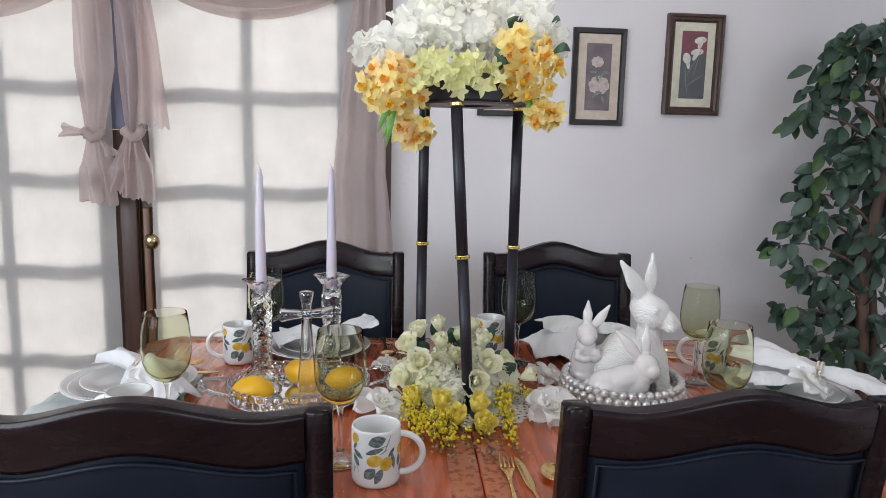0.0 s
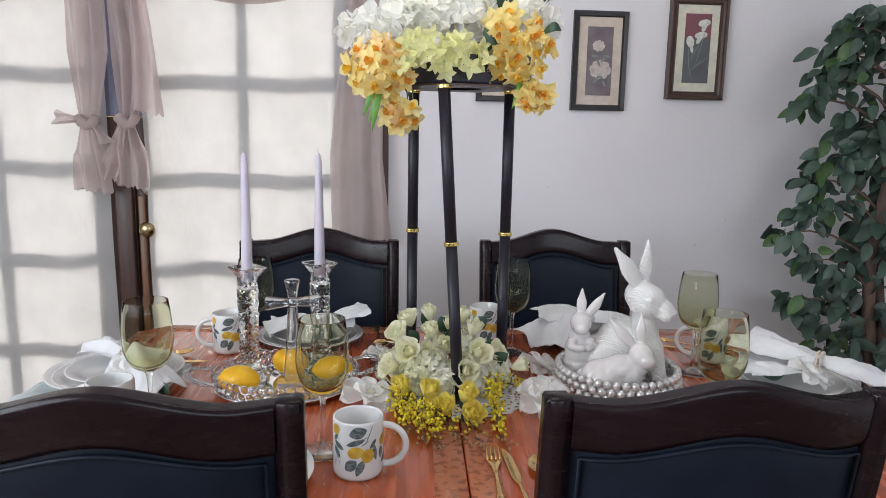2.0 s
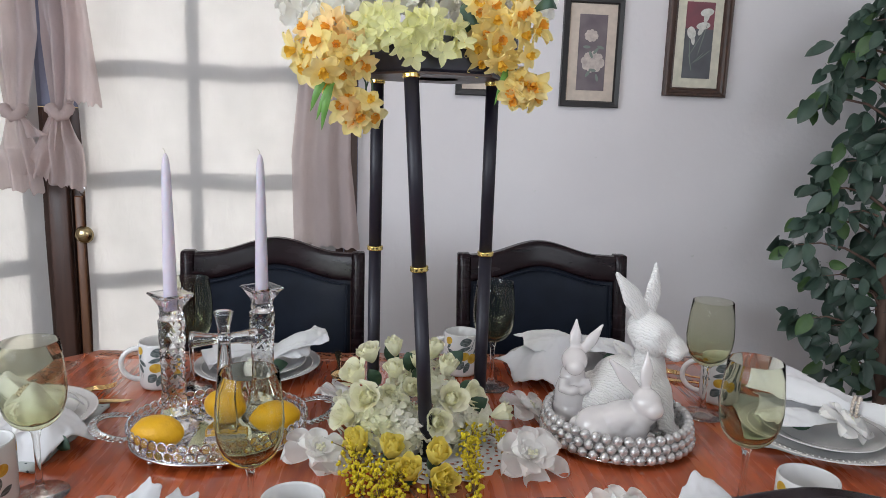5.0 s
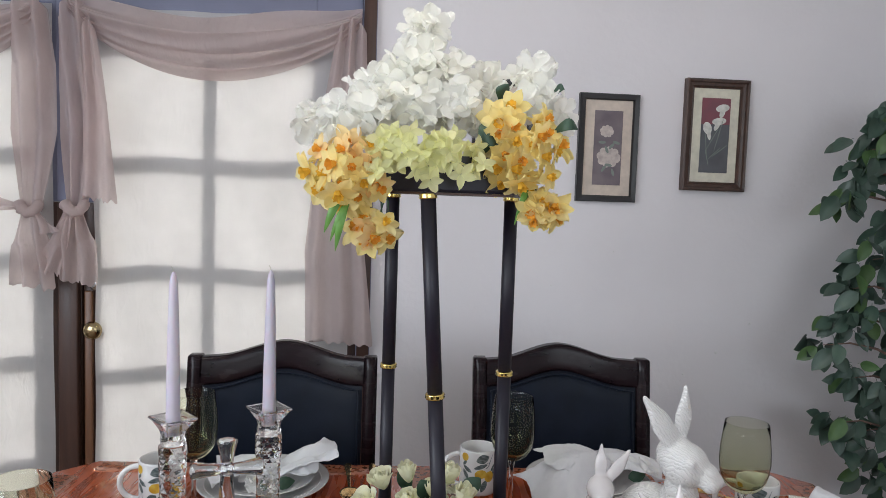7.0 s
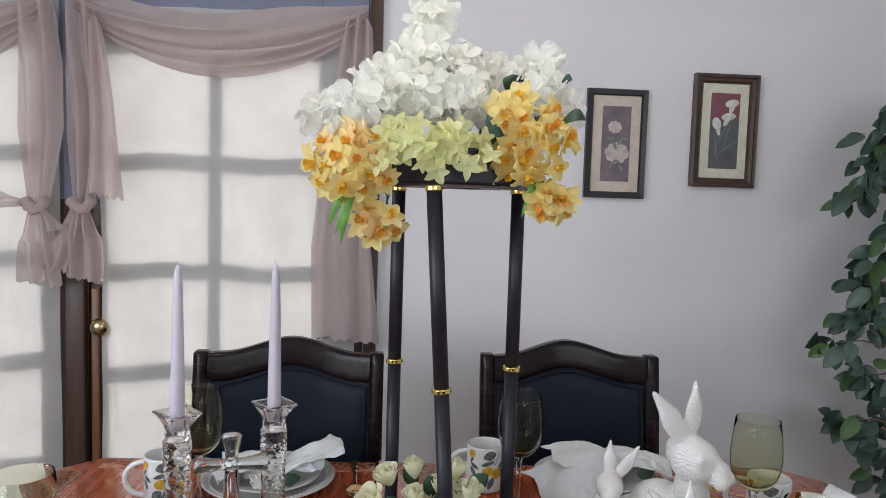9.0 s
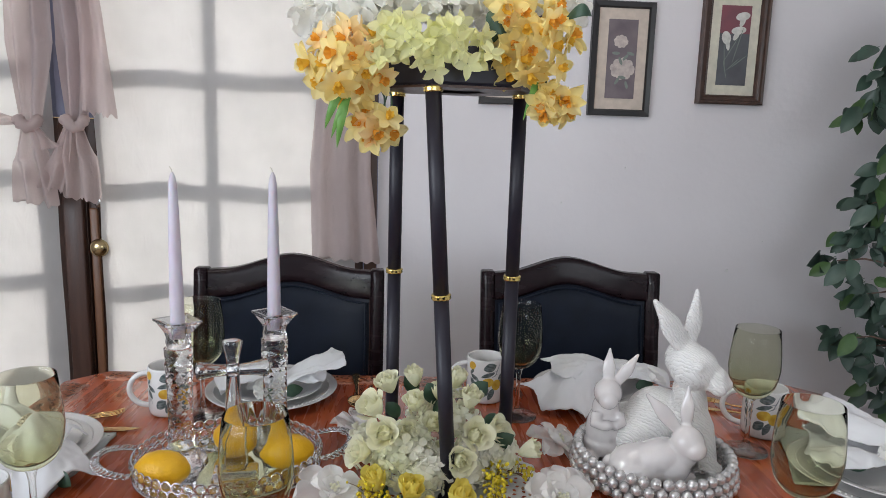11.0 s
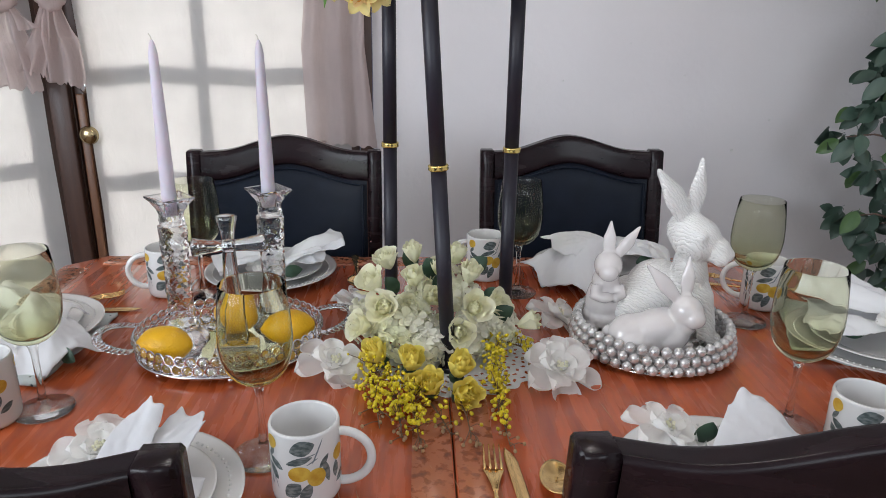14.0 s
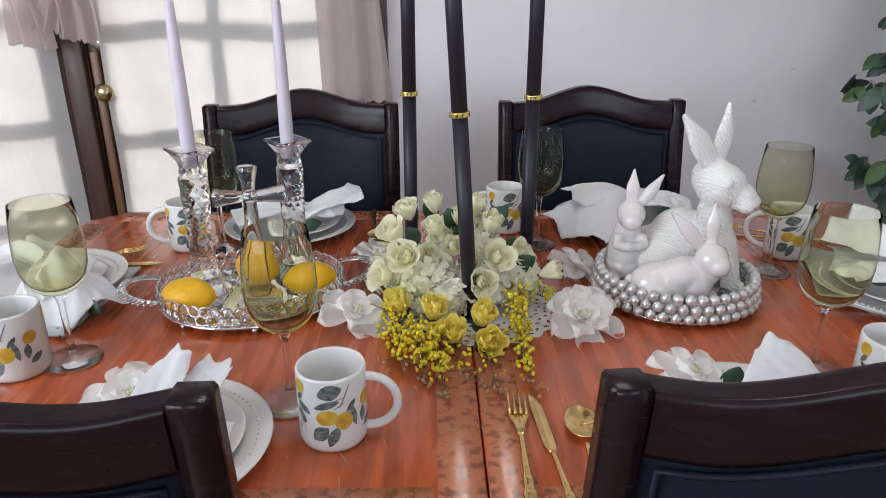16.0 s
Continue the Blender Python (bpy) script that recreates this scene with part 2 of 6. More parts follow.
PAINT = M("wall_paint", (0.745, 0.72, 0.735), 0.72, col2=(0.70, 0.675, 0.69), scale=2.5, bump=0.6, bscale=46)
CEIL = M("ceiling_paint", (0.78, 0.77, 0.76), 0.85, scale=3, bump=0.2, bscale=60)
FLOORW = M("floor_wood", (0.22, 0.13, 0.07), 0.4, col2=(0.15, 0.085, 0.045), scale=5, stretch=(1, 8, 1), bump=0.1)
DOORW = M("door_wood_dark", (0.075, 0.034, 0.022), 0.4, col2=(0.045, 0.02, 0.014), scale=6, stretch=(8, 8, 0.7), bump=0.2, bscale=60)
# door wood with the sun's orange light mixed into its colour
SUNEDGE = M("door_edge_sunlit", (0.17, 0.075, 0.035), 0.35, col2=(0.1, 0.042, 0.02), scale=6, stretch=(8, 8, 0.7), bump=0.1)
MUNTIN = M("door_paint", (0.33, 0.32, 0.34), 0.5, scale=8)
# bluish window glare over the upper doors, put into the base colour
BLUEGLARE = M("door_head_glare", (0.20, 0.21, 0.30), 0.55, col2=(0.165, 0.175, 0.25), scale=5, bump=0.1)
SHEER = cloth("cream_panel_cloth", (0.87, 0.855, 0.835), 0.62, crease=0.12)
SCARF = cloth("taupe_voile", (0.76, 0.65, 0.63), 0.56, 0.15, crease=0.45)
PANE = glass("pane_glass", (0.97, 0.98, 0.97))
BRASS = M("polished_brass", (0.46, 0.36, 0.20), 0.2, 1.0, scale=30)
GOLD = M("gold_flatware", (0.86, 0.60, 0.27), 0.2, 1.0, col2=(0.75, 0.5, 0.22), scale=60, bump=0.08, bscale=300)
GOLDRING = M("gold_ring", (0.95, 0.74, 0.25), 0.18, 1.0, scale=60)
ESPRESSO = M("espresso_wood", (0.014, 0.0065, 0.0085), 0.26, col2=(0.008, 0.004, 0.0055), scale=9, stretch=(1, 6, 6), bump=0.06, bscale=120, Specular_IOR_Level=0.12, Coat_Weight=0.22, Coat_Roughness=0.2)
LEATHER = M("dark_navy_leather", (0.009, 0.013, 0.024), 0.42, col2=(0.006, 0.009, 0.016), scale=14, bump=0.12, bscale=420, Specular_IOR_Level=0.14)
TABLEW = M("table_wood", (0.53, 0.110, 0.031), 0.27, col2=(0.29, 0.054, 0.017), scale=7, stretch=(9, 0.9, 1), detail=8, bump=0.03, bscale=40, Specular_IOR_Level=0.4, Coat_Weight=0.75, Coat_Roughness=0.09)
BURL = M("table_burl", (0.40, 0.125, 0.052), 0.28, col2=(0.16, 0.048, 0.024), scale=70, detail=6, ramp_at=(0.33, 0.50), bump=0.05, bscale=160, Coat_Weight=0.45, Coat_Roughness=0.12)
CERAMIC = M("white_ceramic", (0.72, 0.71, 0.70), 0.12, col2=(0.69, 0.68, 0.67), scale=20, Coat_Weight=0.4, Coat_Roughness=0.05)
PEARLC = M("pearl_glaze_ceramic", (0.74, 0.70, 0.69), 0.14, col2=(0.69, 0.65, 0.64), scale=16, bump=0.5, bscale=55, Coat_Weight=0.7, Coat_Roughness=0.06)
LINEN = cloth("white_linen", (0.84, 0.84, 0.86), 0.15, weave=700)
BLACKW = M("black_lacquer", (0.011, 0.009, 0.019), 0.46, scale=30, bump=0.05)
CANDLE = M("lavender_wax", (0.62, 0.575, 0.66), 0.45, col2=(0.58, 0.535, 0.62), scale=30, Subsurface_Weight=0.25, Subsurface_Scale=0.01)
LEMON = M("lemon_rind", (0.88, 0.48, 0.010), 0.38, col2=(0.80, 0.43, 0.01), scale=25, bump=0.5, bscale=260)
CRYSTAL = clear_glass("lead_crystal", (0.985, 0.985, 0.99), 1.17, (0.11, 0.50), rough=0.02)
CROSSGLASS = clear_glass("clear_cast_glass", (0.985, 0.985, 0.99), 1.11, (0.08, 0.50), rough=0.02)
CLEARGLASS = clear_glass("clear_glass", (0.98, 0.98, 0.97), 1.14, (0.04, 0.40))
GREENGLASS = clear_glass("olive_green_glass", (0.945, 0.95, 0.885), 1.05, (0.02, 0.22), (0.78, 0.785, 0.61), 0.104, 0.185)
SILVER = M("silver_plate", (0.80, 0.80, 0.80), 0.16, 1.0, scale=30)
PEARL = M("silver_pearl", (0.70, 0.69, 0.68), 0.26, 0.55, scale=30, Coat_Weight=0.6, Coat_Roughness=0.1)
MIRROR = M("mirror_base", (0.88, 0.88, 0.88), 0.06, 1.0, scale=20, rvar=0.02)

# ---- the room ----
def slab(name, x0, x1, y0, y1, z0, z1, material, label, category):
    return solid(name, box(bmesh.new(), x0, x1, y0, y1, z0, z1), material, label, category, kind="structure", smooth=False)


DOOR_L, DOOR_R, DOOR_TOP = -1.85, 0.006, 2.08
slab("floor", -2.5, 2.7, -2.2, 3.0, -0.12, 0.0, FLOORW, "brown wooden plank floor of the dining room", "floor")
slab("ceiling", -2.5, 2.7, -2.2, 3.0, 2.5, 2.62, CEIL, "plain off-white ceiling", "ceiling")
bm = bmesh.new()
box(bm, -2.5, DOOR_L, WALL, WALL + 0.16, 0, 2.5)
box(bm, DOOR_R, 2.7, WALL, WALL + 0.16, 0, 2.5)
box(bm, DOOR_L, DOOR_R, WALL, WALL + 0.16, DOOR_TOP, 2.5)
solid("wall_north", bm, PAINT, "pale grey-white plaster wall with small dents", "wall", kind="structure", smooth=False)
slab("wall_east", 2.5, 2.66, -2.2, WALL, 0, 2.5, PAINT, "pale grey-white painted wall", "wall")
bm = bmesh.new()
box(bm, -2.46, -2.3, -2.2, -1.7, 0, 2.5)
box(bm, -2.46, -2.3, 0.9, WALL, 0, 2.5)
box(bm, -2.46, -2.3, -1.7, 0.9, 0, 0.85)
box(bm, -2.46, -2.3, -1.7, 0.9, 2.35, 2.5)
solid("wall_west", bm, PAINT, "pale painted wall with a window opening", "wall", kind="structure", smooth=False)
bm = bmesh.new()
box(bm, -2.3, -0.2, -2.16, -2.0, 0, 2.5)
box(bm, 2.0, 2.5, -2.16, -2.0, 0, 2.5)
box(bm, -0.2, 2.0, -2.16, -2.0, 0, 1.0)
box(bm, -0.2, 2.0, -2.16, -2.0, 2.35, 2.5)
solid("wall_south", bm, PAINT, "pale painted wall with a wide window opening", "wall", kind="structure", smooth=False)
GROUND = M("outdoor_paving", (0.22, 0.21, 0.20), 0.85, scale=2, bump=0.2)
solid("ground", box(bmesh.new(), -60, 60, 2.86, 120, -0.3, -0.1), GROUND, "pale concrete paving outside the doors", "ground", kind="structure", smooth=False)

# ---- french doors ----
def french_door(name, x0, x1, in0, in1, bars):
    """A glazed leaf between x0 and x1: stiles and rails, muntins, panes."""
    y0, y1 = WALL + 0.012, WALL + 0.055
    leaf = thing(name, pose(0, 0, 0), "dark wooden french door with ten glass panes", "door", "french doors", "structure")
    for a, b in ((x0, in0), (in1, x1)):
        part("stile", box(bmesh.new(), a, b, y0, y1, 0.02, 1.33, 0.003), DOORW, leaf)
        # upper length tinted blue-grey to hold the window's glare
        part("stile", box(bmesh.new(), a, b, y0, y1, 1.332, 2.03, 0.003), BLUEGLARE, leaf, "upper stile, blue-grey with window glare put into its colour")
    for a, b in ((0.02, 0.20), (1.82, 2.03)):
        part("rail", box(bmesh.new(), in0, in1, y0, y1, a, b, 0.003), BLUEGLARE if a > 1 else DOORW, leaf)
    mid = (in0 + in1) / 2
    part("muntin", box(bmesh.new(), mid - 0.019, mid + 0.019, y0 + 0.006, y1 - 0.014, 0.20, 1.82, 0.003), MUNTIN, leaf)
    for z in bars[1:-1]:
        for a, b in ((in0, mid - 0.019), (mid + 0.019, in1)):
            part("muntin", box(bmesh.new(), a, b, y0 + 0.006, y1 - 0.014, z - 0.023, z + 0.023, 0.003), MUNTIN, leaf)
    for a, b in zip(bars, bars[1:]):
        for u, v in ((in0, mid), (mid, in1)):
            p = part("pane", box(bmesh.new(), u + 0.002, v - 0.002, y0 + 0.02, y0 + 0.024, a + 0.002, b - 0.002), PANE, leaf, smooth=False)
            p.visible_shadow = False
    return leaf


french_door("door_1", -1.80, -0.9095, -1.675, -1.045, [0.20, 0.491, 0.829, 1.162, 1.490, 1.82])
door_2 = french_door("door_2", -0.9055, -0.035, -0.832, -0.182, [0.20, 0.460, 0.796, 1.126, 1.474, 1.82])
# the meeting strip; sunlight on the door edge is put into a lighter strip
part("astragal", box(bmesh.new(), -0.972, -0.911, WALL - 0.02, WALL + 0.010, 0.02, 1.33, 0.005), DOORW, door_2)
# above the knots the strip's colour carries the blue glare
part("astragal", box(bmesh.new(), -0.972, -0.911, WALL - 0.02, WALL + 0.010, 1.332, 2.03, 0.005), BLUEGLARE, door_2)
part("edge_strip", box(bmesh.new(), -0.897, -0.872, WALL - 0.006, WALL + 0.010, 0.02, 1.05, 0.004), SUNEDGE, door_2, "wood edge with sunlight put into its lighter colour")
bm = bmesh.new()
lathe(bm, [(0, 0), (0.03, 0), (0.032, 0.004), (0.026, 0.009), (0.012, 0.012), (0.010, 0.03), (0.017, 0.036), (0.026, 0.044), (0.029, 0.054), (0.025, 0.064), (0.012, 0.069), (0, 0.070)], 28)
knob = part("door_knob", bm, BRASS, door_2, "round polished brass knob", at=facing((-0.856, WALL + 0.010, 0.93), (0, -1, 0)))
bm = bmesh.new()
lathe(bm, [(0, 0), (0.027, 0), (0.028, 0.008), (0.022, 0.014), (0, 0.014)], 28)
box(bm, -0.004, 0.004, -0.012, 0.012, 0.012, 0.028, 0.002)
part("deadbolt", bm, SILVER, door_2, "steel thumb-turn deadbolt", at=facing((-0.858, WALL + 0.010, 1.075), (0, -1, 0)))
# frame round both leaves, window glare in its blue-grey colour
bm = bmesh.new()
box(bm, -0.033, 0.012, WALL - 0.022, WALL + 0.07, 0, 2.04, 0.004)
box(bm, -1.86, -1.803, WALL - 0.022, WALL + 0.07, 0, 2.04, 0.004)
box(bm, -1.86, 0.012, WALL - 0.022, WALL + 0.07, 2.041, 2.10, 0.004)
solid("door_frame", bm, BLUEGLARE, "dark frame round the french doors, blue-grey glare in its colour", "door frame", kind="structure")
bm = bmesh.new()
box(bm, -0.030, 0.010, WALL - 0.026, WALL - 0.023, 0, 2.038, 0.001)
solid("trim_bare_wood", bm, DOORW, "bare brown wood casing beside the french doors", "trim", kind="structure")
bm = bmesh.new()
box(bm, 0.013, 2.5, WALL - 0.016, WALL, 0, 0.11, 0.004)
solid("baseboard", bm, PAINT, "painted baseboard along the wall", "baseboard", kind="structure")

# ---- curtains ----
def panel(x0, x1, seed):
    """A cream panel that hangs close to the glass, puckered along both upright edges."""
    def fn(u, v):
        x = x0 + (x1 - x0) * u
        z = 0.10 + 1.84 * v
        edge = math.exp(-u / 0.06) + math.exp(-(1 - u) / 0.06)
        y = 2.690 - 0.006 * math.sin(u * 9 + seed) - 0.006 * math.sin(u * 23 + seed * 2 + z) - 0.008 * edge * (1 + math.sin(z * 9 + seed + u * 30)) * 0.5
        y -= 0.006 * math.sin(z * 13 + seed) * math.exp(-u / 0.1) + 0.018 * math.exp(-u / 0.05)
        return (x, y, z)
    return sheet(bmesh.new(), fn, 90, 90)


for x0, x1, s in ((-1.775, -0.985, 1.0), (-0.852, -0.060, 2.3)):
    solid("curtain_panel", panel(x0, x1, s), SHEER, "cream cloth panel on the french door, lit by daylight", "curtain", "cream door panels")


def hang(bm, pts, widths, folds, seed, depth=0.02, nv=46, dome=0.0):
    """A gathered tail: pts and widths down its length; folds across."""
    n = len(pts) - 1
    def at(v):
        f = min(v * n, n - 1e-6)
        i = int(f)
        w = f - i
        w = w * w * (3 - 2 * w)
        a, b = Vector(pts[i]), Vector(pts[i + 1])
        return a.lerp(b, w), widths[i] * (1 - w) + widths[i + 1] * w
    def fn(u, v):
        c, w = at(v)
        s = u - 0.5
        d = depth * min(1.0, w / 0.10)
        drift = 0.25 * math.sin(v * 5 + seed)
        y = d * math.sin(u * folds * 2 * math.pi + seed + drift * 3) + 0.28 * d * math.sin(u * folds * 8.3 + seed * 3 + v * 4)
        ragged = 0.005 * math.sin(u * 17 + seed) + 0.004 * math.sin(u * 41) + 0.02 * (u - 0.4) if v > 0.999 else 0
        crown = dome * 4 * s * s * max(0.0, 1 - v * 4)
        return (c.x + w * s, c.y + y, c.z - ragged - crown)
    return sheet(bm, fn, 54, nv)


def knot(bm, c, r):
    ring = []
    for i in range(22):
        a = 2 * math.pi * i / 22
        ring.append((c[0] + r * math.cos(a), c[1] + 0.75 * r * math.sin(a), c[2] + 0.012 * math.sin(2 * a + 1)))
    tube(bm, ring, [0.016 + 0.004 * math.sin(3 * i) for i in range(22)], 10, closed=True)
    return bm


def bow_end(bm, c, dx, dz, w):
    def fn(u, v):
        p = Vector(c) + Vector((dx, -0.02, dz)) * v
        k = 0.3 + 0.7 * v
        return (p.x + w * (u - 0.5) * k * (0.3 if abs(dx) > abs(dz) else 1), p.y + 0.012 * math.sin(u * 9 + v * 4), p.z + w * (u - 0.5) * k * (1 if abs(dx) > abs(dz) else 0.2))
    return sheet(bm, fn, 12, 10)


def scarf_swag(bm, xa, xb, ztop, drop, seed, ya=2.645):
    """Fabric slung between two points, hanging in curved folds."""
    def fn(u, v):
        x = xa + (xb - xa) * u
        sag = 4 * u * (1 - u)
        top = ztop - 0.050 * sag * (0.8 + 0.2 * math.sin(7 * u + seed))
        low = ztop - 0.05 - drop * sag ** 0.8
        z = top + (low - top) * v
        ph = 3.0 + 19 * v ** 1.8 + seed + 2.2 * (u - 0.5) + 0.8 * math.sin(5 * u + seed)
        y = ya - 0.045 * sag * math.sin(v * math.pi) - 0.015 * math.sin(ph) * (0.45 + sag * 0.55) - 0.005 * math.sin(2.3 * ph + 7 * u)
        return (x, y, z + 0.012 * math.sin(ph) * sag + 0.012 * (1 - v) * math.sin(9 * u + seed) * sag)
    return sheet(bm, fn, 72, 84)


# over the right leaf: swag, knotted left tail, straight right tail
scarf = thing("scarf_valance", pose(0, 0, 0), "sheer taupe voile scarf swagged over the door, tail knotted", "curtain", "scarf valances")
part("swag", scarf_swag(bmesh.new(), -0.925, -0.035, 1.968, 0.188, 0.4), SCARF, scarf)
bm = bmesh.new()
hang(bm, [(-0.90, 2.635, 1.95), (-0.885, 2.63, 1.75), (-0.865, 2.62, 1.55), (-0.885, 2.62, 1.32)], [0.105, 0.125, 0.135, 0.06], 2.6, 0.6, 0.017, dome=0.06)
part("tail", bm, SCARF, scarf)
bm = bmesh.new()
hang(bm, [(-0.850, 2.612, 1.88), (-0.828, 2.605, 1.62), (-0.815, 2.60, 1.345)], [0.04, 0.075, 0.10], 1.8, 2.1, 0.013, 30, dome=0.03)
part("loose_fold", bm, SCARF, scarf)
part("knot", knot(bmesh.new(), (-0.888, 2.61, 1.315), 0.026), SCARF, scarf)
bm = bmesh.new()
hang(bm, [(-0.888, 2.61, 1.31), (-0.885, 2.60, 1.22), (-0.880, 2.605, 1.09)], [0.05, 0.12, 0.12], 2.4, 1.2, 0.018, 24)
hang(bm, [(-0.905, 2.60, 1.30), (-0.935, 2.595, 1.20), (-0.965, 2.60, 1.12)], [0.03, 0.07, 0.075], 1.6, 0.2, 0.014, 16)
part("tail_end", bm, SCARF, scarf)
bm = bmesh.new()
hang(bm, [(-0.065, 2.635, 1.93), (-0.085, 2.63, 1.60), (-0.105, 2.625, 1.20), (-0.085, 2.62, 0.91)], [0.09, 0.15, 0.19, 0.215], 2.7, 1.9, 0.015, dome=0.04)
part("tail", bm, SCARF, scarf)
# over the left leaf: its right half comes into view
scarf = thing("scarf_valance", pose(0, 0, 0), "sheer taupe voile scarf with one knotted tail over the door", "curtain", "scarf valances")
part("swag", scarf_swag(bmesh.new(), -1.82, -1.0, 1.95, 0.20, 1.4), SCARF, scarf)
bm = bmesh.new()
hang(bm, [(-1.03, 2.63, 1.945), (-1.015, 2.63, 1.75), (-1.012, 2.62, 1.55), (-1.022, 2.62, 1.31)], [0.12, 0.135, 0.13, 0.06], 2.3, 0.9, 0.017, dome=0.05)
part("tail", bm, SCARF, scarf)
bm = knot(bmesh.new(), (-1.022, 2.61, 1.31), 0.026)
bow_end(bm, (-1.04, 2.60, 1.315), -0.075, 0.01, 0.05)
bow_end(bm, (-1.0, 2.60, 1.30), 0.055, -0.06, 0.055)
part("knot", bm, SCARF, scarf)
bm = bmesh.new()
hang(bm, [(-1.022, 2.61, 1.30), (-1.02, 2.605, 1.20), (-1.012, 2.61, 1.075)], [0.05, 0.11, 0.125], 2.2, 0.2, 0.018, 24)
part("tail_end", bm, SCARF, scarf)

wall = bpy.data.objects["wall_north"]
for x, z, r in ((1.215, 0.877, 0.006), (0.62, 1.10, 0.004), (1.33, 0.98, 0.004), (1.05, 0.60, 0.005), (0.83, 1.22, 0.003), (1.02, 1.12, 0.003), (1.10, 0.80, 0.004), (0.46, 1.18, 0.003)):
    part("plaster_chip", ball(bmesh.new(), (x, WALL - 0.0005, z), (r, 0.0018, r * 0.7), 10, 8), CEIL, wall)

# ---- framed prints ----
MAT1 = M("beige_mount", (0.62, 0.53, 0.45), 0.85, scale=40, bump=0.05)
MAT2 = M("cream_mount", (0.70, 0.67, 0.55), 0.85, scale=40, bump=0.05)
FRAMEBLACK = M("black_frame", (0.018, 0.016, 0.017), 0.35, scale=20, bump=0.1)
FRAMEBROWN = M("brown_frame", (0.085, 0.045, 0.032), 0.35, col2=(0.04, 0.022, 0.017), scale=20, stretch=(4, 4, 1), bump=0.1)
PRINTG = M("print_mauve_grey", (0.20, 0.165, 0.175), 0.6, col2=(0.12, 0.095, 0.11), scale=14)
PRINTD = M("print_slate", (0.12, 0.125, 0.135), 0.6, col2=(0.08, 0.08, 0.09), scale=14)
PRINTR = M("print_wine_red", (0.24, 0.07, 0.09), 0.6, col2=(0.17, 0.07, 0.085), scale=14)
INKP = M("print_petal", (0.60, 0.53, 0.48), 0.6, col2=(0.38, 0.32, 0.30), scale=60)
INKW = M("print_white", (0.74, 0.73, 0.68), 0.6, col2=(0.5, 0.5, 0.46), scale=60)
INKG = M("print_green", (0.20, 0.24, 0.21), 0.6, scale=60)


def disc(bm, cx, cz, rx, rz, y, turn=0.0, seg=18):
    vs = []
    for i in range(seg):
        a = 2 * math.pi * i / seg
        x, z = rx * math.cos(a), rz * math.sin(a)
        vs.append(bm.verts.new((cx + x * math.cos(turn) - z * math.sin(turn), y, cz + x * math.sin(turn) + z * math.cos(turn))))
    bm.faces.new(vs)
    return bm


def picture(name, x0, x1, z0, z1, moulding, steps, mount, art, label):
    """A framed print against the wall; steps: (inset, depth) of the moulding."""
    w, h = x1 - x0, z1 - z0
    ob = thing(name, pose((x0 + x1) / 2, WALL, (z0 + z1) / 2), label, "picture", "framed flower prints")
    bm = bmesh.new()
    loops = []
    for inset, y in steps:
        a, b = w / 2 - inset, h / 2 - inset
        loops.append([bm.verts.new(p) for p in ((-a, -y, -b), (a, -y, -b), (a, -y, b), (-a, -y, b))])
    for p, q in zip(loops, loops[1:]):
        for i in range(4):
            bm.faces.new((p[i], p[(i + 1) % 4], q[(i + 1) % 4], q[i]))
    part("frame", bm, moulding, ob, smooth=False)
    fin = steps[-1][0]
    part("mount", box(bmesh.new(), -w / 2 + fin - 0.002, w / 2 - fin + 0.002, -0.010, -0.004, -h / 2 + fin - 0.002, h / 2 - fin + 0.002), mount, ob, smooth=False)
    art(ob, w, h)
    return ob


def roses_print(ob, w, h):
    pw, ph = w * 0.235, h * 0.345
    part("print", box(bmesh.new(), -pw, pw, -0.0125, -0.0105, -ph, ph), PRINTG, ob, smooth=False)
    y = -0.0130
    for cx, cz, r in ((0.004, -0.03, 0.036), (-0.006, 0.055, 0.021)):
        bm = bmesh.new()
        for k in range(9):
            a = k * 0.75
            y -= 0.0001
            disc(bm, cx + 0.6 * r * math.cos(a), cz + 0.45 * r * math.sin(a), 0.55 * r, 0.42 * r, y, a)
        tagged(part("painted_rose", bm, INKP, ob, smooth=False), kind="stuff")
    bm = bmesh.new()
    for k in range(7):
        y -= 0.0001
        disc(bm, -0.02 + 0.008 * k, 0.018 - 0.012 * (k % 3) - 0.075 * (k % 2), 0.013, 0.005, y, k)
    part("painted_leaves", bm, INKG, ob, smooth=False)


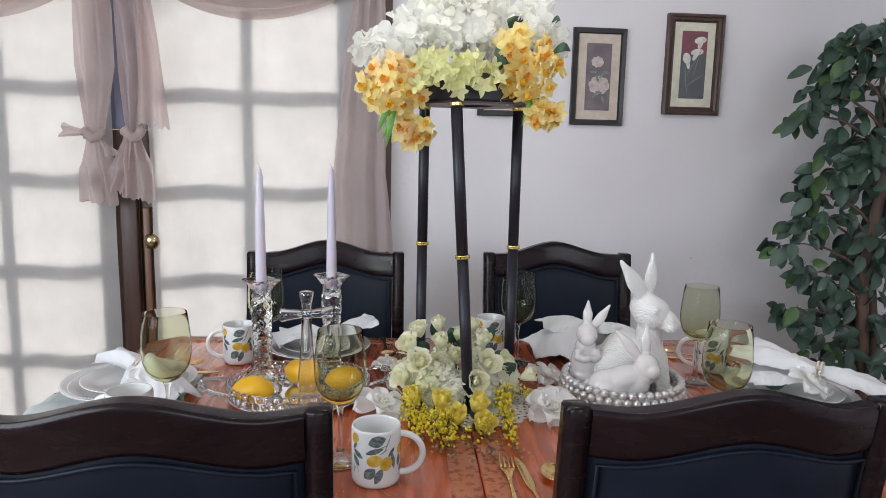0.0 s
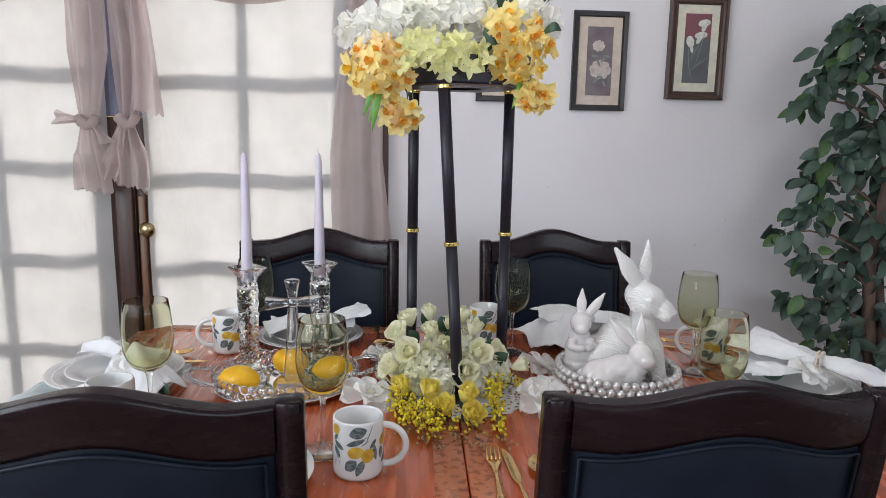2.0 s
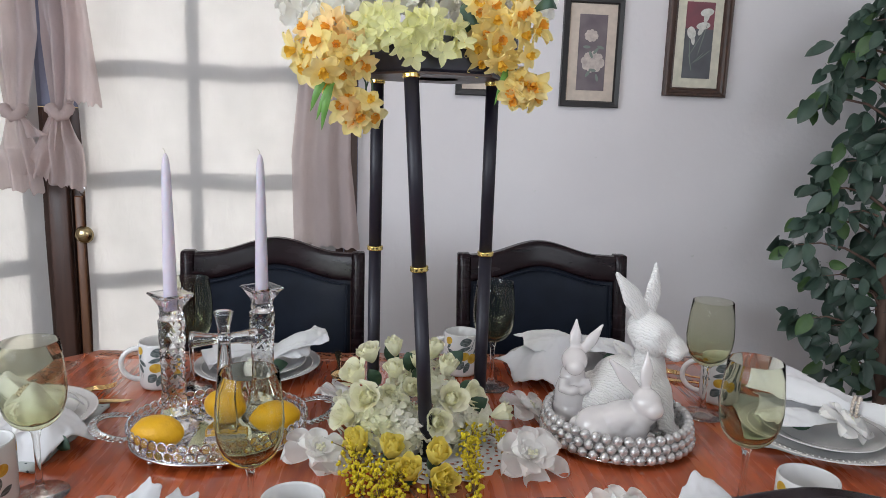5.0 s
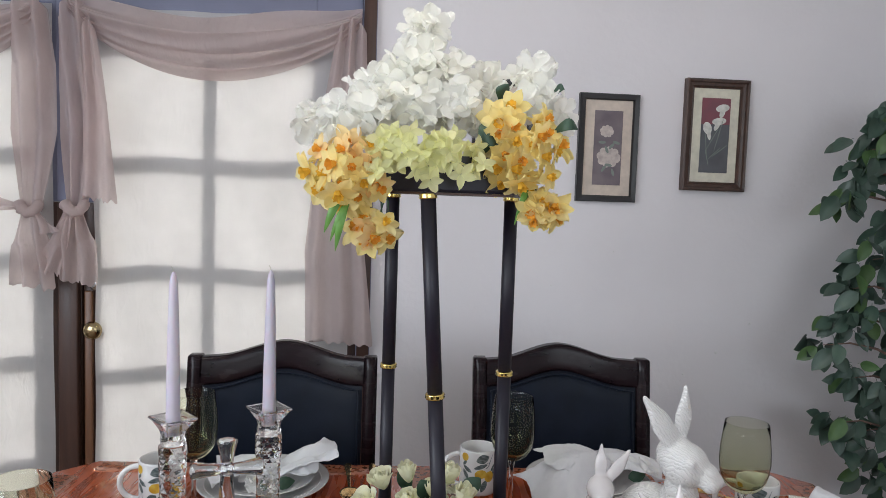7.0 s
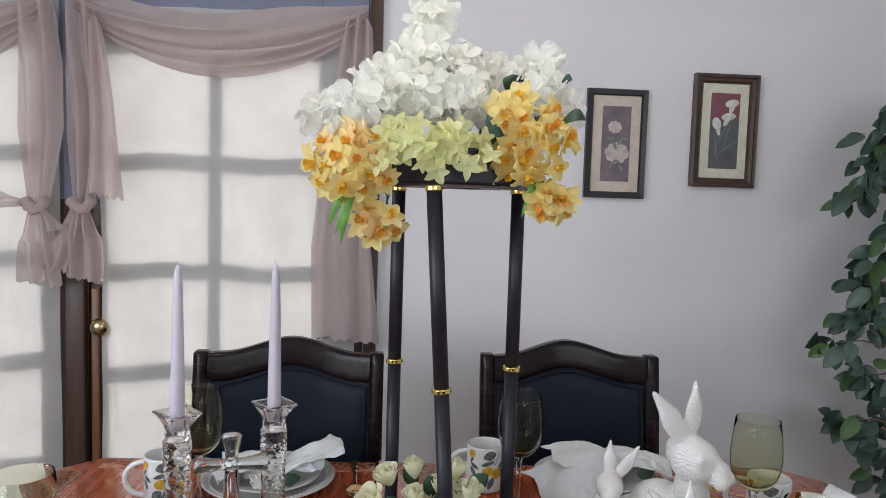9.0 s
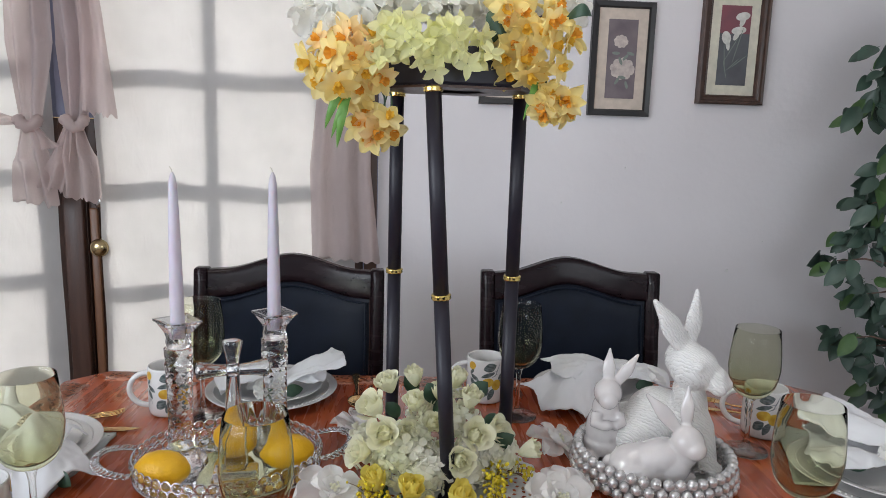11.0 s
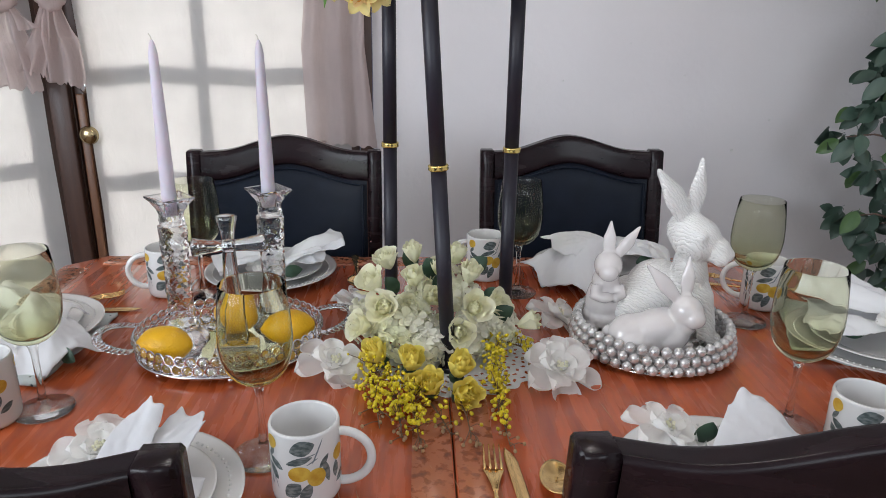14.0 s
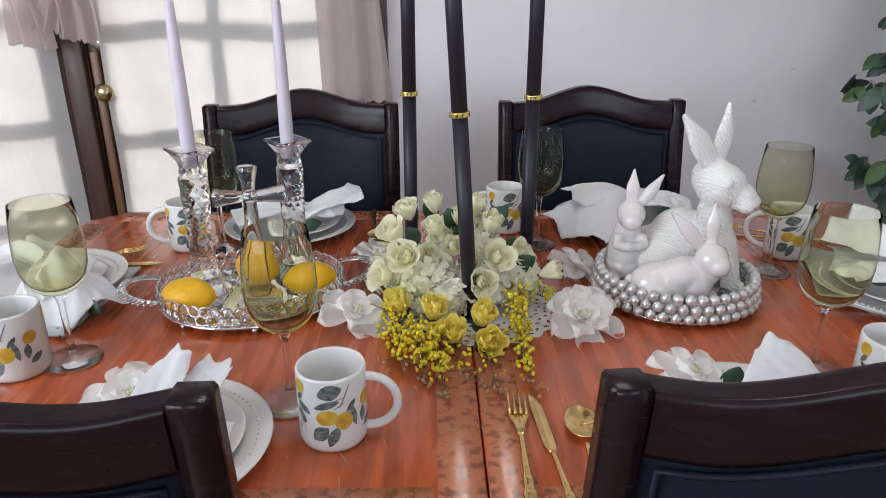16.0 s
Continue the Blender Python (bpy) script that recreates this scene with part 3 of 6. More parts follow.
def callas_print(ob, w, h):
    pw, ph = w * 0.225, h * 0.335
    part("print", box(bmesh.new(), -pw, pw, -0.0125, -0.0105, -ph, ph * 0.3), PRINTD, ob, smooth=False)
    part("print", box(bmesh.new(), -pw, pw, -0.0125, -0.0105, ph * 0.3, ph), PRINTR, ob, smooth=False)
    y = -0.0132
    bm = bmesh.new()
    for cx, cz, rx, rz, tn in ((0.022, 0.092, 0.024, 0.013, 0.2), (0.022, 0.078, 0.009, 0.02, -0.3), (0.012, 0.048, 0.025, 0.012, 0.15), (0.006, 0.034, 0.008, 0.02, -0.5), (-0.028, 0.024, 0.015, 0.021, 0.3), (-0.022, 0.004, 0.007, 0.02, 0.2)):
        y -= 0.0001
        disc(bm, cx, cz, rx, rz, y, tn)
    part("painted_callas", bm, INKW, ob, smooth=False)
    bm = bmesh.new()
    for cx, cz, l, tn in ((0.012, 0.0, 0.06, -0.25), (-0.008, -0.01, 0.05, -0.5), (-0.03, -0.035, 0.045, 0.1), (0.0, -0.06, 0.03, -0.8), (0.02, -0.05, 0.035, -0.9), (-0.025, -0.075, 0.03, 0.25)):
        y -= 0.0001
        disc(bm, cx, cz, 0.0016, l, y, tn, 10)
    part("painted_stems", bm, INKG, ob, smooth=False)


BLACKSTEPS = [(0, 0.0), (0, 0.018), (0.003, 0.022), (0.017, 0.020), (0.021, 0.014), (0.021, 0.006)]
BROWNSTEPS = [(0, 0.0), (0, 0.024), (0.004, 0.028), (0.010, 0.027), (0.013, 0.020), (0.022, 0.018), (0.026, 0.012), (0.030, 0.013), (0.030, 0.005)]
picture("framed_print", 0.686, 0.890, 1.389, 1.747, FRAMEBLACK, BLACKSTEPS, MAT1, roses_print, "black-framed print of pale roses in a beige mount")
picture("framed_print", 1.047, 1.268, 1.437, 1.811, FRAMEBROWN, BROWNSTEPS, MAT2, callas_print, "brown-framed print of white calla lilies in a cream mount")
picture("framed_print", 0.331, 0.533, 1.414, 1.777, FRAMEBLACK, BLACKSTEPS, MAT1, roses_print, "black-framed flower print hung behind the tall centrepiece")

# ---- dining table ----
TABLE = pose(0.172, 1.482, 0, 0, 0, -2.6)
HX, HY = 0.855, 0.503


def outline_slab(bm, pts, z0, z1, bevel=0.004):
    lo = [bm.verts.new((x, y, z0)) for x, y in pts]
    hi = [bm.verts.new((x, y, z1)) for x, y in pts]
    n = len(pts)
    bm.faces.new(lo[::-1])
    top = bm.faces.new(hi)
    for i in range(n):
        bm.faces.new((lo[i], lo[(i + 1) % n], hi[(i + 1) % n], hi[i]))
    bmesh.ops.bevel(bm, geom=list(top.edges), offset=bevel, segments=3, profile=0.5, affect='EDGES')
    return bm


table = thing("dining_table", TABLE, "reddish-brown varnished wooden dining table with burl bands, worn and scratched", "table")
SEAM = -0.024
c = 0.07
left = [(-HX, -HY + c), (-HX + c, -HY), (SEAM - 0.0012, -HY), (SEAM - 0.0012, HY), (-HX + c, HY), (-HX, HY - c)]
right = [(SEAM + 0.0012, -HY), (HX - c, -HY), (HX, -HY + c), (HX, HY - c), (HX - c, HY), (SEAM + 0.0012, HY)]
for pts in (left, right):
    part("tabletop_half", outline_slab(bmesh.new(), pts, TZ - 0.032, TZ, 0.003), TABLEW, table)
for x0, x1 in ((SEAM - 0.054, SEAM - 0.003), (SEAM + 0.003, SEAM + 0.054)):
    part("burl_band", box(bmesh.new(), x0, x1, -HY + 0.01, HY - 0.01, TZ - 0.004, TZ + 0.0006, 0.0005, seg=1), BURL, table)
for y0, y1 in ((HY - 0.062, HY - 0.006), (-HY + 0.006, -HY + 0.062)):
    for x0, x1 in ((-HX + 0.08, SEAM - 0.058), (SEAM + 0.058, HX - 0.08)):
        part("burl_band", box(bmesh.new(), x0, x1, y0, y1, TZ - 0.004, TZ + 0.0006, 0.0005, seg=1), BURL, table)
for x0, x1 in ((-HX + 0.006, -HX + 0.062), (HX - 0.062, HX - 0.006)):
    part("burl_band", box(bmesh.new(), x0, x1, -HY + 0.085, HY - 0.085, TZ - 0.004, TZ + 0.0006, 0.0005, seg=1), BURL, table)
for a, b, y0, y1 in ((-HX + 0.10, HX - 0.10, -HY + 0.07, -HY + 0.095), (-HX + 0.10, HX - 0.10, HY - 0.095, HY - 0.07)):
    part("apron", box(bmesh.new(), a, b, y0, y1, TZ - 0.12, TZ - 0.033, 0.003), TABLEW, table)
for a, b in ((-HX + 0.07, -HX + 0.095), (HX - 0.095, HX - 0.07)):
    part("apron", box(bmesh.new(), a, b, -HY + 0.1, HY - 0.1, TZ - 0.12, TZ - 0.033, 0.003), TABLEW, table)
leg = link_mesh("leg", lathe(bmesh.new(), [(0, 0), (0.024, 0), (0.03, 0.02), (0.022, 0.06), (0.030, 0.30), (0.036, 0.50), (0.028, 0.54), (0.042, 0.56), (0.042, 0.722), (0, 0.722)], 24), TABLEW)
for x in (-HX + 0.09, HX - 0.09):
    for y in (-HY + 0.09, HY - 0.09):
        part("leg", leg, None, table, at=pose(x, y, 0))
# worn pale scratches in the varnish
SCRATCH = M("bare_scratch", (0.50, 0.27, 0.15), 0.5, scale=80)
bm = bmesh.new()
for i in range(46):
    cx, cy = rnd.uniform(-0.25, 0.25), rnd.uniform(-0.44, -0.10)
    a, l, w = rnd.gauss(1.75, 0.25), rnd.uniform(0.004, 0.03), rnd.uniform(0.0003, 0.0009)
    d, s = Vector((math.cos(a), math.sin(a), 0)), Vector((-math.sin(a), math.cos(a), 0))
    p = Vector((cx, cy, TZ + 0.0009))
    bm.faces.new([bm.verts.new(q) for q in (p - d * l, p + s * w, p + d * l, p - s * w)])
tagged(part("scratch_marks", bm, SCRATCH, table, "pale scratches in the varnish", smooth=False), kind="stuff")

# ---- dining chairs ----
def crest(u):
    """Height of the top rail's upper edge across the chair, u from -1 to 1."""
    w = max(0.0, 1 - abs(u) / 0.82)
    return 0.977 + 0.033 * (w * w * (3 - 2 * w))


def dining_chair(at, label):
    """Front of the chair looks along +y; its back leans to -y; the top of the back is at y = 0."""
    ch = thing("dining_chair", at, label, "chair", "chairs round the table")
    hw = 0.23
    def back(z):
        return 0.075 * (1 - (z - 0.45) / 0.53) if z > 0.45 else 0.075 + 0.02 * (0.45 - z) / 0.45
    for s in (-1, 1):
        bm = bmesh.new()
        prev = None
        for z in (0.0, 0.25, 0.45, 0.65, 0.82, 0.95, 0.977, 0.981):
            t = 0.0035 if z == 0.981 else 0.0
            y = back(z) - (0.05 * (0.45 - z) / 0.45 if z < 0.45 else 0)
            ring = [bm.verts.new((s * hw - s * (0.0 + t if k in (0, 3) else 0.034 - t), y + (-0.018 + t if k in (0, 1) else 0.018 - t), z)) for k in range(4)]
            if s < 0:
                ring = ring[::-1]
            if prev:
                for k in range(4):
                    bm.faces.new((prev[k], prev[(k + 1) % 4], ring[(k + 1) % 4], ring[k]))
            else:
                bm.faces.new(ring[::-1])
            prev = ring
        bm.faces.new(prev)
        bmesh.ops.recalc_face_normals(bm, faces=bm.faces)
        bmesh.ops.bevel(bm, geom=[e for e in bm.edges if abs(e.verts[0].co.z - e.verts[1].co.z) > 0.02], offset=0.004, segments=2, affect='EDGES')
        part("back_post", bm, ESPRESSO, ch)
    def rail(u, v):
        x = (u - 0.5) * 2
        z1 = crest(x)
        z0 = z1 - 0.068
        k = 2 * math.pi * v
        # rounded cross-section
        zz = (z0 + z1) / 2 + (z1 - z0) / 2 * max(-1, min(1, 1.4 * math.sin(k)))
        return (x * (hw - 0.034), back(zz) - 0.039 * (1 - x * x) + 0.0160 * max(-1, min(1, 1.15 * math.cos(k))), zz)
    bm = sheet(bmesh.new(), rail, 40, 32)
    bmesh.ops.remove_doubles(bm, verts=bm.verts, dist=0.0002)
    part("top_rail", bm, ESPRESSO, ch)
    def pad(side):
        def fn(u, v):
            x = (u - 0.5) * 2
            top = crest(x * 0.92) - 0.066
            z = 0.56 + (top - 0.56) * v
            puff = 0.010 * (min(1, 9 * u * (1 - u)) * min(1, 9 * v * (1 - v))) ** 0.5
            return (x * (hw - 0.036), back(z) - 0.039 * (1 - x * x) + side * (0.006 + puff), z)
        return fn
    bm = sheet(bmesh.new(), pad(1), 30, 24)
    sheet(bm, pad(-1), 30, 24)
    back_panel = part("backrest", bm, LEATHER, ch, "padded dark navy leather back panel")
    for side in (1, -1):
        pts = []
        n = 26
        for i in range(n + 1):
            x = -1 + 2 * i / n
            pts.append((x * (hw - 0.046), back(crest(x * 0.86) - 0.077) - 0.039 * (1 - 0.91 * x * x) + side * 0.0165, crest(x * 0.86) - 0.077))
        path = [(-(hw - 0.046), back(0.59) - 0.004 + side * 0.0165, 0.59)] + pts + [(hw - 0.046, back(0.59) - 0.004 + side * 0.0165, 0.59)]
        part("piping", tube(bmesh.new(), path, 0.0032, 8), LEATHER, back_panel)
    part("lower_rail", box(bmesh.new(), -hw + 0.034, hw - 0.034, back(0.54) - 0.012, back(0.54) + 0.012, 0.51, 0.56, 0.004), ESPRESSO, ch)
    part("seat_frame", box(bmesh.new(), -hw, hw, 0.06, 0.50, 0.40, 0.445, 0.006), ESPRESSO, ch)
    def seat(u, v):
        p = 0.035 * (min(1, 7 * u * (1 - u)) * min(1, 7 * v * (1 - v))) ** 0.5
        return (-hw + 0.01 + (2 * hw - 0.02) * u, 0.10 + 0.395 * v, 0.446 + p)
    part("seat", sheet(bmesh.new(), seat, 20, 20), LEATHER, ch, "padded dark leather seat")
    for s in (-1, 1):
        part("front_leg", box(bmesh.new(), s * hw - 0.02 * (s + 1), s * hw - 0.02 * (s - 1), 0.455, 0.495, 0, 0.40, 0.004), ESPRESSO, ch)
    return ch


LABELC = "espresso-stained wooden dining chair with a padded dark leather back"
dining_chair(pose(-0.190, 2.130, 0, 0, 0, 180), LABELC + ", pushed in")
dining_chair(pose(0.514, 2.138, 0, 0, 0, 180), LABELC + ", pushed in")
dining_chair(pose(-0.330, 0.894, 0, 0, 0, 0), LABELC + ", glossy crest")
dining_chair(pose(0.425, 0.892, 0, 0, 0, 0), LABELC + ", pushed in")

# ---- tall centrepiece stand ----
stand = thing("flower_stand", pose(0.15, 1.54, TZ), "tall black three-legged flower stand with gold rings", "flower stand")
FEET = [((0.059, 1.622), (0.059, 1.620)), ((0.259, 1.573), (0.259, 1.572)), ((0.149, 1.432), (0.107, 1.430))]
for foot, top in FEET:
    a = Vector((foot[0] - 0.15, foot[1] - 1.54, 0.004))
    b = Vector((top[0] - 0.15, top[1] - 1.54, 0.636))
    def along(f, a=a, b=b):
        return a.lerp(b, f)
    bm = bmesh.new()
    tube(bm, [along(0), along(0.504)], 0.0116, 20)
    tube(bm, [along(0.506), along(1)], 0.0116, 20)
    pole = part("pole", bm, BLACKW, stand)
    part("foot", lathe(bmesh.new(), [(0, 0), (0.017, 0), (0.018, 0.003), (0.012, 0.008), (0, 0.008)], 20), BLACKW, pole, at=pose(a.x, a.y, 0.0015))
    for f, r in ((0.513, 0.0152), (0.99, 0.0142)):
        bm = bmesh.new()
        d = (b - a).normalized()
        prof = [(0.0114, -0.004), (r - 0.001, -0.004), (r, -0.002), (r - 0.0012, 0.0), (r, 0.002), (r - 0.001, 0.004), (0.0114, 0.004)]
        lathe(bm, prof, 24, facing(along(f), d))
        part("gold_ring", bm, GOLDRING, pole, "polished gold ring")
bm = bmesh.new()
lathe(bm, [(0, 0.636), (0.128, 0.636), (0.130, 0.640), (0.130, 0.690), (0.122, 0.690), (0.122, 0.646), (0, 0.646)], 6, pose(0, 0, 0, 0, 0, 10))
part("flower_box", bm, BLACKW, stand, "black open flower box", smooth=False)
part("box_rim", lathe(bmesh.new(), [(0.05, 0.632), (0.131, 0.632), (0.131, 0.6355), (0.05, 0.6355)], 6, pose(0, 0, 0, 0, 0, 10)), DOORW, stand, smooth=False)

# ---- wine glasses ----
def glass_meshes():
    bowl = [(0, 0.104), (0.0108, 0.1045), (0.0233, 0.1105), (0.0315, 0.1178), (0.0382, 0.1286), (0.0426, 0.1444), (0.0447, 0.1641), (0.0435, 0.1887), (0.0409, 0.2133), (0.0382, 0.2346),
            (0.0376, 0.2352), (0.0369, 0.2346), (0.0397, 0.2133), (0.0424, 0.1887), (0.0433, 0.1641), (0.0413, 0.1464), (0.0359, 0.1306), (0.0306, 0.1232), (0.0224, 0.1168), (0.0108, 0.1123), (0, 0.1119)]
    b = link_mesh("bowl", lathe(bmesh.new(), bowl, 56), GREENGLASS)
    stem = [(0.0, 0.0), (0.037, 0.0), (0.0395, 0.0012), (0.039, 0.0028), (0.022, 0.0055), (0.009, 0.011), (0.0052, 0.022), (0.0042, 0.05), (0.0045, 0.085), (0.0065, 0.098), (0.009, 0.1030), (0.0, 0.1034)]
    s = link_mesh("stem", lathe(bmesh.new(), stem, 32), CLEARGLASS)
    return b, s


BOWL, STEM = glass_meshes()
GLASSES = [(-0.430, 1.342), (-0.106, 1.216), (-0.312, 1.760), (0.315, 1.752), (0.716, 1.590), (0.603, 1.243)]
for x, y in GLASSES:
    g = thing("wine_glass", pose(x, y, TZ + 0.0012), "olive-green wine glass with a clear stem, empty, on the table", "wine glass", "wine glasses")
    part("bowl", BOWL, None, g, "olive-green bowl")
    part("stem", STEM, None, g, "clear stem and foot")

# ---- mugs ----
LEMONINK = M("mug_lemon_print", (0.66, 0.44, 0.07), 0.2, col2=(0.50, 0.27, 0.03), scale=70, ramp_at=(0.35, 0.6))
LEAFINK = M("mug_leaf_print", (0.075, 0.10, 0.10), 0.2, col2=(0.19, 0.22, 0.22), scale=130, ramp_at=(0.38, 0.60), stretch=(1, 1, 2.2))
STEMINK = M("mug_stem_print", (0.20, 0.23, 0.26), 0.2, scale=90)


def patch(bm, u, z, a, b, turn, r, seg=16, leaf=False):
    """A printed spot wrapped on a cylinder of radius r, centred at arc u and height z."""
    ring = []
    for i in range(seg):
        k = 2 * math.pi * i / seg
        x, y = a * math.cos(k), b * math.sin(k) * (abs(math.sin(k)) ** 0.8 if leaf else 1)
        du, dz = x * math.cos(turn) - y * math.sin(turn), x * math.sin(turn) + y * math.cos(turn)
        t = -math.pi / 2 + (u + du) / r
        ring.append(bm.verts.new((r * math.cos(t), r * math.sin(t), z + dz)))
    c0 = -math.pi / 2 + u / r
    mid = bm.verts.new((r * math.cos(c0), r * math.sin(c0), z))
    inner = []
    for k in (0.67, 0.34):
        loop = []
        for v in ring:
            t = math.atan2(v.co.y, v.co.x)
            t = c0 + ((t - c0 + math.pi) % (2 * math.pi) - math.pi) * k
            loop.append(bm.verts.new((r * math.cos(t), r * math.sin(t), z + (v.co.z - z) * k)))
        inner.append(loop)
    for a0, b0 in ((ring, inner[0]), (inner[0], inner[1])):
        for i in range(seg):
            bm.faces.new((a0[i], a0[(i + 1) % seg], b0[(i + 1) % seg], b0[i]))
    for i in range(seg):
        bm.faces.new((mid, inner[1][i], inner[1][(i + 1) % seg]))
    return bm


R_MUG = 0.0405
bm = bmesh.new()
lathe(bm, [(0, 0.003), (0.030, 0.003), (0.033, 0.0), (0.0375, 0.001), (R_MUG - 0.0007, 0.006), (R_MUG, 0.012), (R_MUG, 0.093), (R_MUG - 0.0012, 0.0965), (R_MUG - 0.003, 0.0965), (R_MUG - 0.0042, 0.094), (R_MUG - 0.0042, 0.012), (R_MUG - 0.008, 0.007), (0, 0.006)], 48)
MUGBODY = link_mesh("body", bm, CERAMIC)
bm = bmesh.new()
pts = []
for i in range(19):
    k = math.radians(98 - 196 * i / 18)
    pts.append((R_MUG - 0.002 + 0.0335 * math.cos(k) * 1.05 + 0.003, 0, 0.047 + 0.0335 * math.sin(k)))
tube(bm, pts, 0.0055, 12)
MUGHANDLE = link_mesh("handle", bm, CERAMIC)
ART = {"printed_lemon": (LEMONINK, [(0.0000, 0.0495, 0.0130, 0.0098, 0.15), (0.0195, 0.0435, 0.0108, 0.0118, -0.3), (-0.037, 0.083, 0.0095, 0.0085, 0.5), (0.052, 0.062, 0.010, 0.009, 0.5)], False),
       "printed_leaf": (LEAFINK, [(0.004, 0.082, 0.0150, 0.0098, 0.30), (0.000, 0.0655, 0.0160, 0.0046, 0.30), (-0.008, 0.028, 0.0125, 0.0092, 0.75), (0.007, 0.024, 0.0145, 0.0066, 1.15), (0.032, 0.047, 0.0150, 0.0044, 1.75), (0.029, 0.061, 0.0100, 0.0034, 0.9), (-0.030, 0.058, 0.0120, 0.0046, -0.5), (-0.034, 0.047, 0.0120, 0.0050, -0.9), (-0.037, 0.070, 0.0080, 0.0036, 0.9), (0.046, 0.043, 0.011, 0.005, 1.5), (0.056, 0.030, 0.011, 0.005, 0.5)], True),
       "printed_stem": (STEMINK, [(0.0215, 0.076, 0.0165, 0.0009, 1.15), (0.015, 0.064, 0.0075, 0.0008, 0.5), (0.012, 0.072, 0.0110, 0.0006, 0.25), (-0.034, 0.036, 0.0100, 0.0005, 1.2), (-0.030, 0.034, 0.0090, 0.0005, 1.9), (-0.038, 0.033, 0.0100, 0.0006, 1.5)], False)}
MUGART = []
for name, (material, spots, leafy) in ART.items():
    for n, (u, z, a, b, tn) in enumerate(spots):
        bm = bmesh.new()
        lift = 0.0003 + 0.0002 * (name == "printed_lemon") + 0.00003 * n
        MUGART.append((name, link_mesh(name, patch(bm, u, z, a, b, tn, R_MUG + lift, leaf=leafy), material)))
MUGS = [(-0.044, 1.146, -4), (-0.383, 1.786, 184), (0.262, 1.850, 180), (0.790, 1.668, 150), (-0.492, 1.320, 165), (0.650, 1.165, -35)]
for x, y, a in MUGS:
    mug = thing("mug", pose(x, y, TZ + 0.0008, 0, 0, a), "white ceramic mug printed with lemons and dark leaves", "mug", "lemon mugs")
    part("body", MUGBODY, None, mug)
    part("handle", MUGHANDLE, None, mug)
    for name, me in MUGART:
        for turn in (0, 180):
            part(name, me, None, mug, at=pose(0, 0, 0, 0, 0, turn))

# ---- placemats, plates, napkins ----
MATCLOTH = cloth("sage_placemat", (0.57, 0.61, 0.60), 0.05, col2=(0.49, 0.53, 0.52))
# small dark printed dots in the cloth
nt = MATCLOTH.node_tree
vo, dots, mixd = nt.nodes.new("ShaderNodeTexVoronoi"), nt.nodes.new("ShaderNodeValToRGB"), nt.nodes.new("ShaderNodeMixRGB")
vo.inputs["Scale"].default_value = 42.0
dots.color_ramp.elements[0].position, dots.color_ramp.elements[1].position = 0.10, 0.13
ground = next(n for n in nt.nodes if n.type == 'VALTORGB' and n != dots)
nt.links.new(next(n for n in nt.nodes if n.type == 'TEX_COORD').outputs["Object"], vo.inputs["Vector"])
nt.links.new(vo.outputs["Distance"], dots.inputs[0])
nt.links.new(dots.outputs[0], mixd.inputs[0])
mixd.inputs[1].default_value = lin((0.05, 0.07, 0.08))
nt.links.new(ground.outputs[0], mixd.inputs[2])
for n in nt.nodes:
    if n.type in ('BSDF_DIFFUSE', 'BSDF_TRANSLUCENT'):
        nt.links.new(mixd.outputs[0], n.inputs["Color"])


def placemat(x, y, a, w, d, seed):
    def fn(u, v):
        return ((u - 0.5) * w + 0.004 * math.sin(v * 7 + seed), (v - 0.5) * d + 0.004 * math.sin(u * 6 + seed), 0.007 + 0.0035 * math.sin(u * 11 + seed) * math.sin(v * 9) + 0.002 * math.sin(u * 23 + v * 17))
    return solid("placemat", sheet(bmesh.new(), fn, 30, 24, thick=0.006), MATCLOTH, "folded pale grey dotted cloth placemat under a plate, creased", "placemat", "cloth placemats", at=pose(x, y, TZ + 0.001, 0, 0, a))


placemat(-0.590, 1.545, 86, 0.27, 0.27, 0.4)
placemat(0.900, 1.513, 68, 0.26, 0.27, 1.9)


def plate_meshes(r, h):
    prof = [(0, 0.004), (r * 0.56, 0.004), (r * 0.58, 0.0), (r * 0.63, 0.0005), (r * 0.70, 0.006), (r * 0.97, h - 0.003), (r, h - 0.001), (r * 0.998, h), (r * 0.97, h - 0.0002), (r * 0.72, 0.0105), (r * 0.66, 0.0075), (0, 0.007)]
    return link_mesh("dish", lathe(bmesh.new(), prof, 64), CERAMIC)


def beading(r, z, n):
    bm = bmesh.new()
    for i in range(n):
        k = 2 * math.pi * i / n
        bmesh.ops.create_icosphere(bm, subdivisions=1, radius=0.0021, matrix=Matrix.Translation((r * math.cos(k), r * math.sin(k), z)))
    return link_mesh("beading", bm, CERAMIC)


DINNER, SALAD = plate_meshes(0.138, 0.021), plate_meshes(0.103, 0.018)
BEADS = beading(0.121, 0.0172, 84)
PLATES = [(-0.250, 1.118, 0), (0.458, 1.108, 0), (-0.195, 1.868, 0), (0.510, 1.862, 0), (-0.575, 1.570, 0.011), (0.868, 1.450, 0.011)]
for x, y, lift in PLATES:
    p = thing("dinner_plate", pose(x, y, TZ + 0.0008 + lift), "white dinner plate with a beaded rim", "plate", "dinner plates")
    part("dish", DINNER, None, p)
    tagged(part("beading", BEADS, None, p, "ring of small raised beads"), kind="stuff")
    s = thing("salad_plate", pose(x + 0.004, y, TZ + 0.0088 + lift), "plain white salad plate on a dinner plate", "plate", "salad plates")
    part("dish", SALAD, None, s)


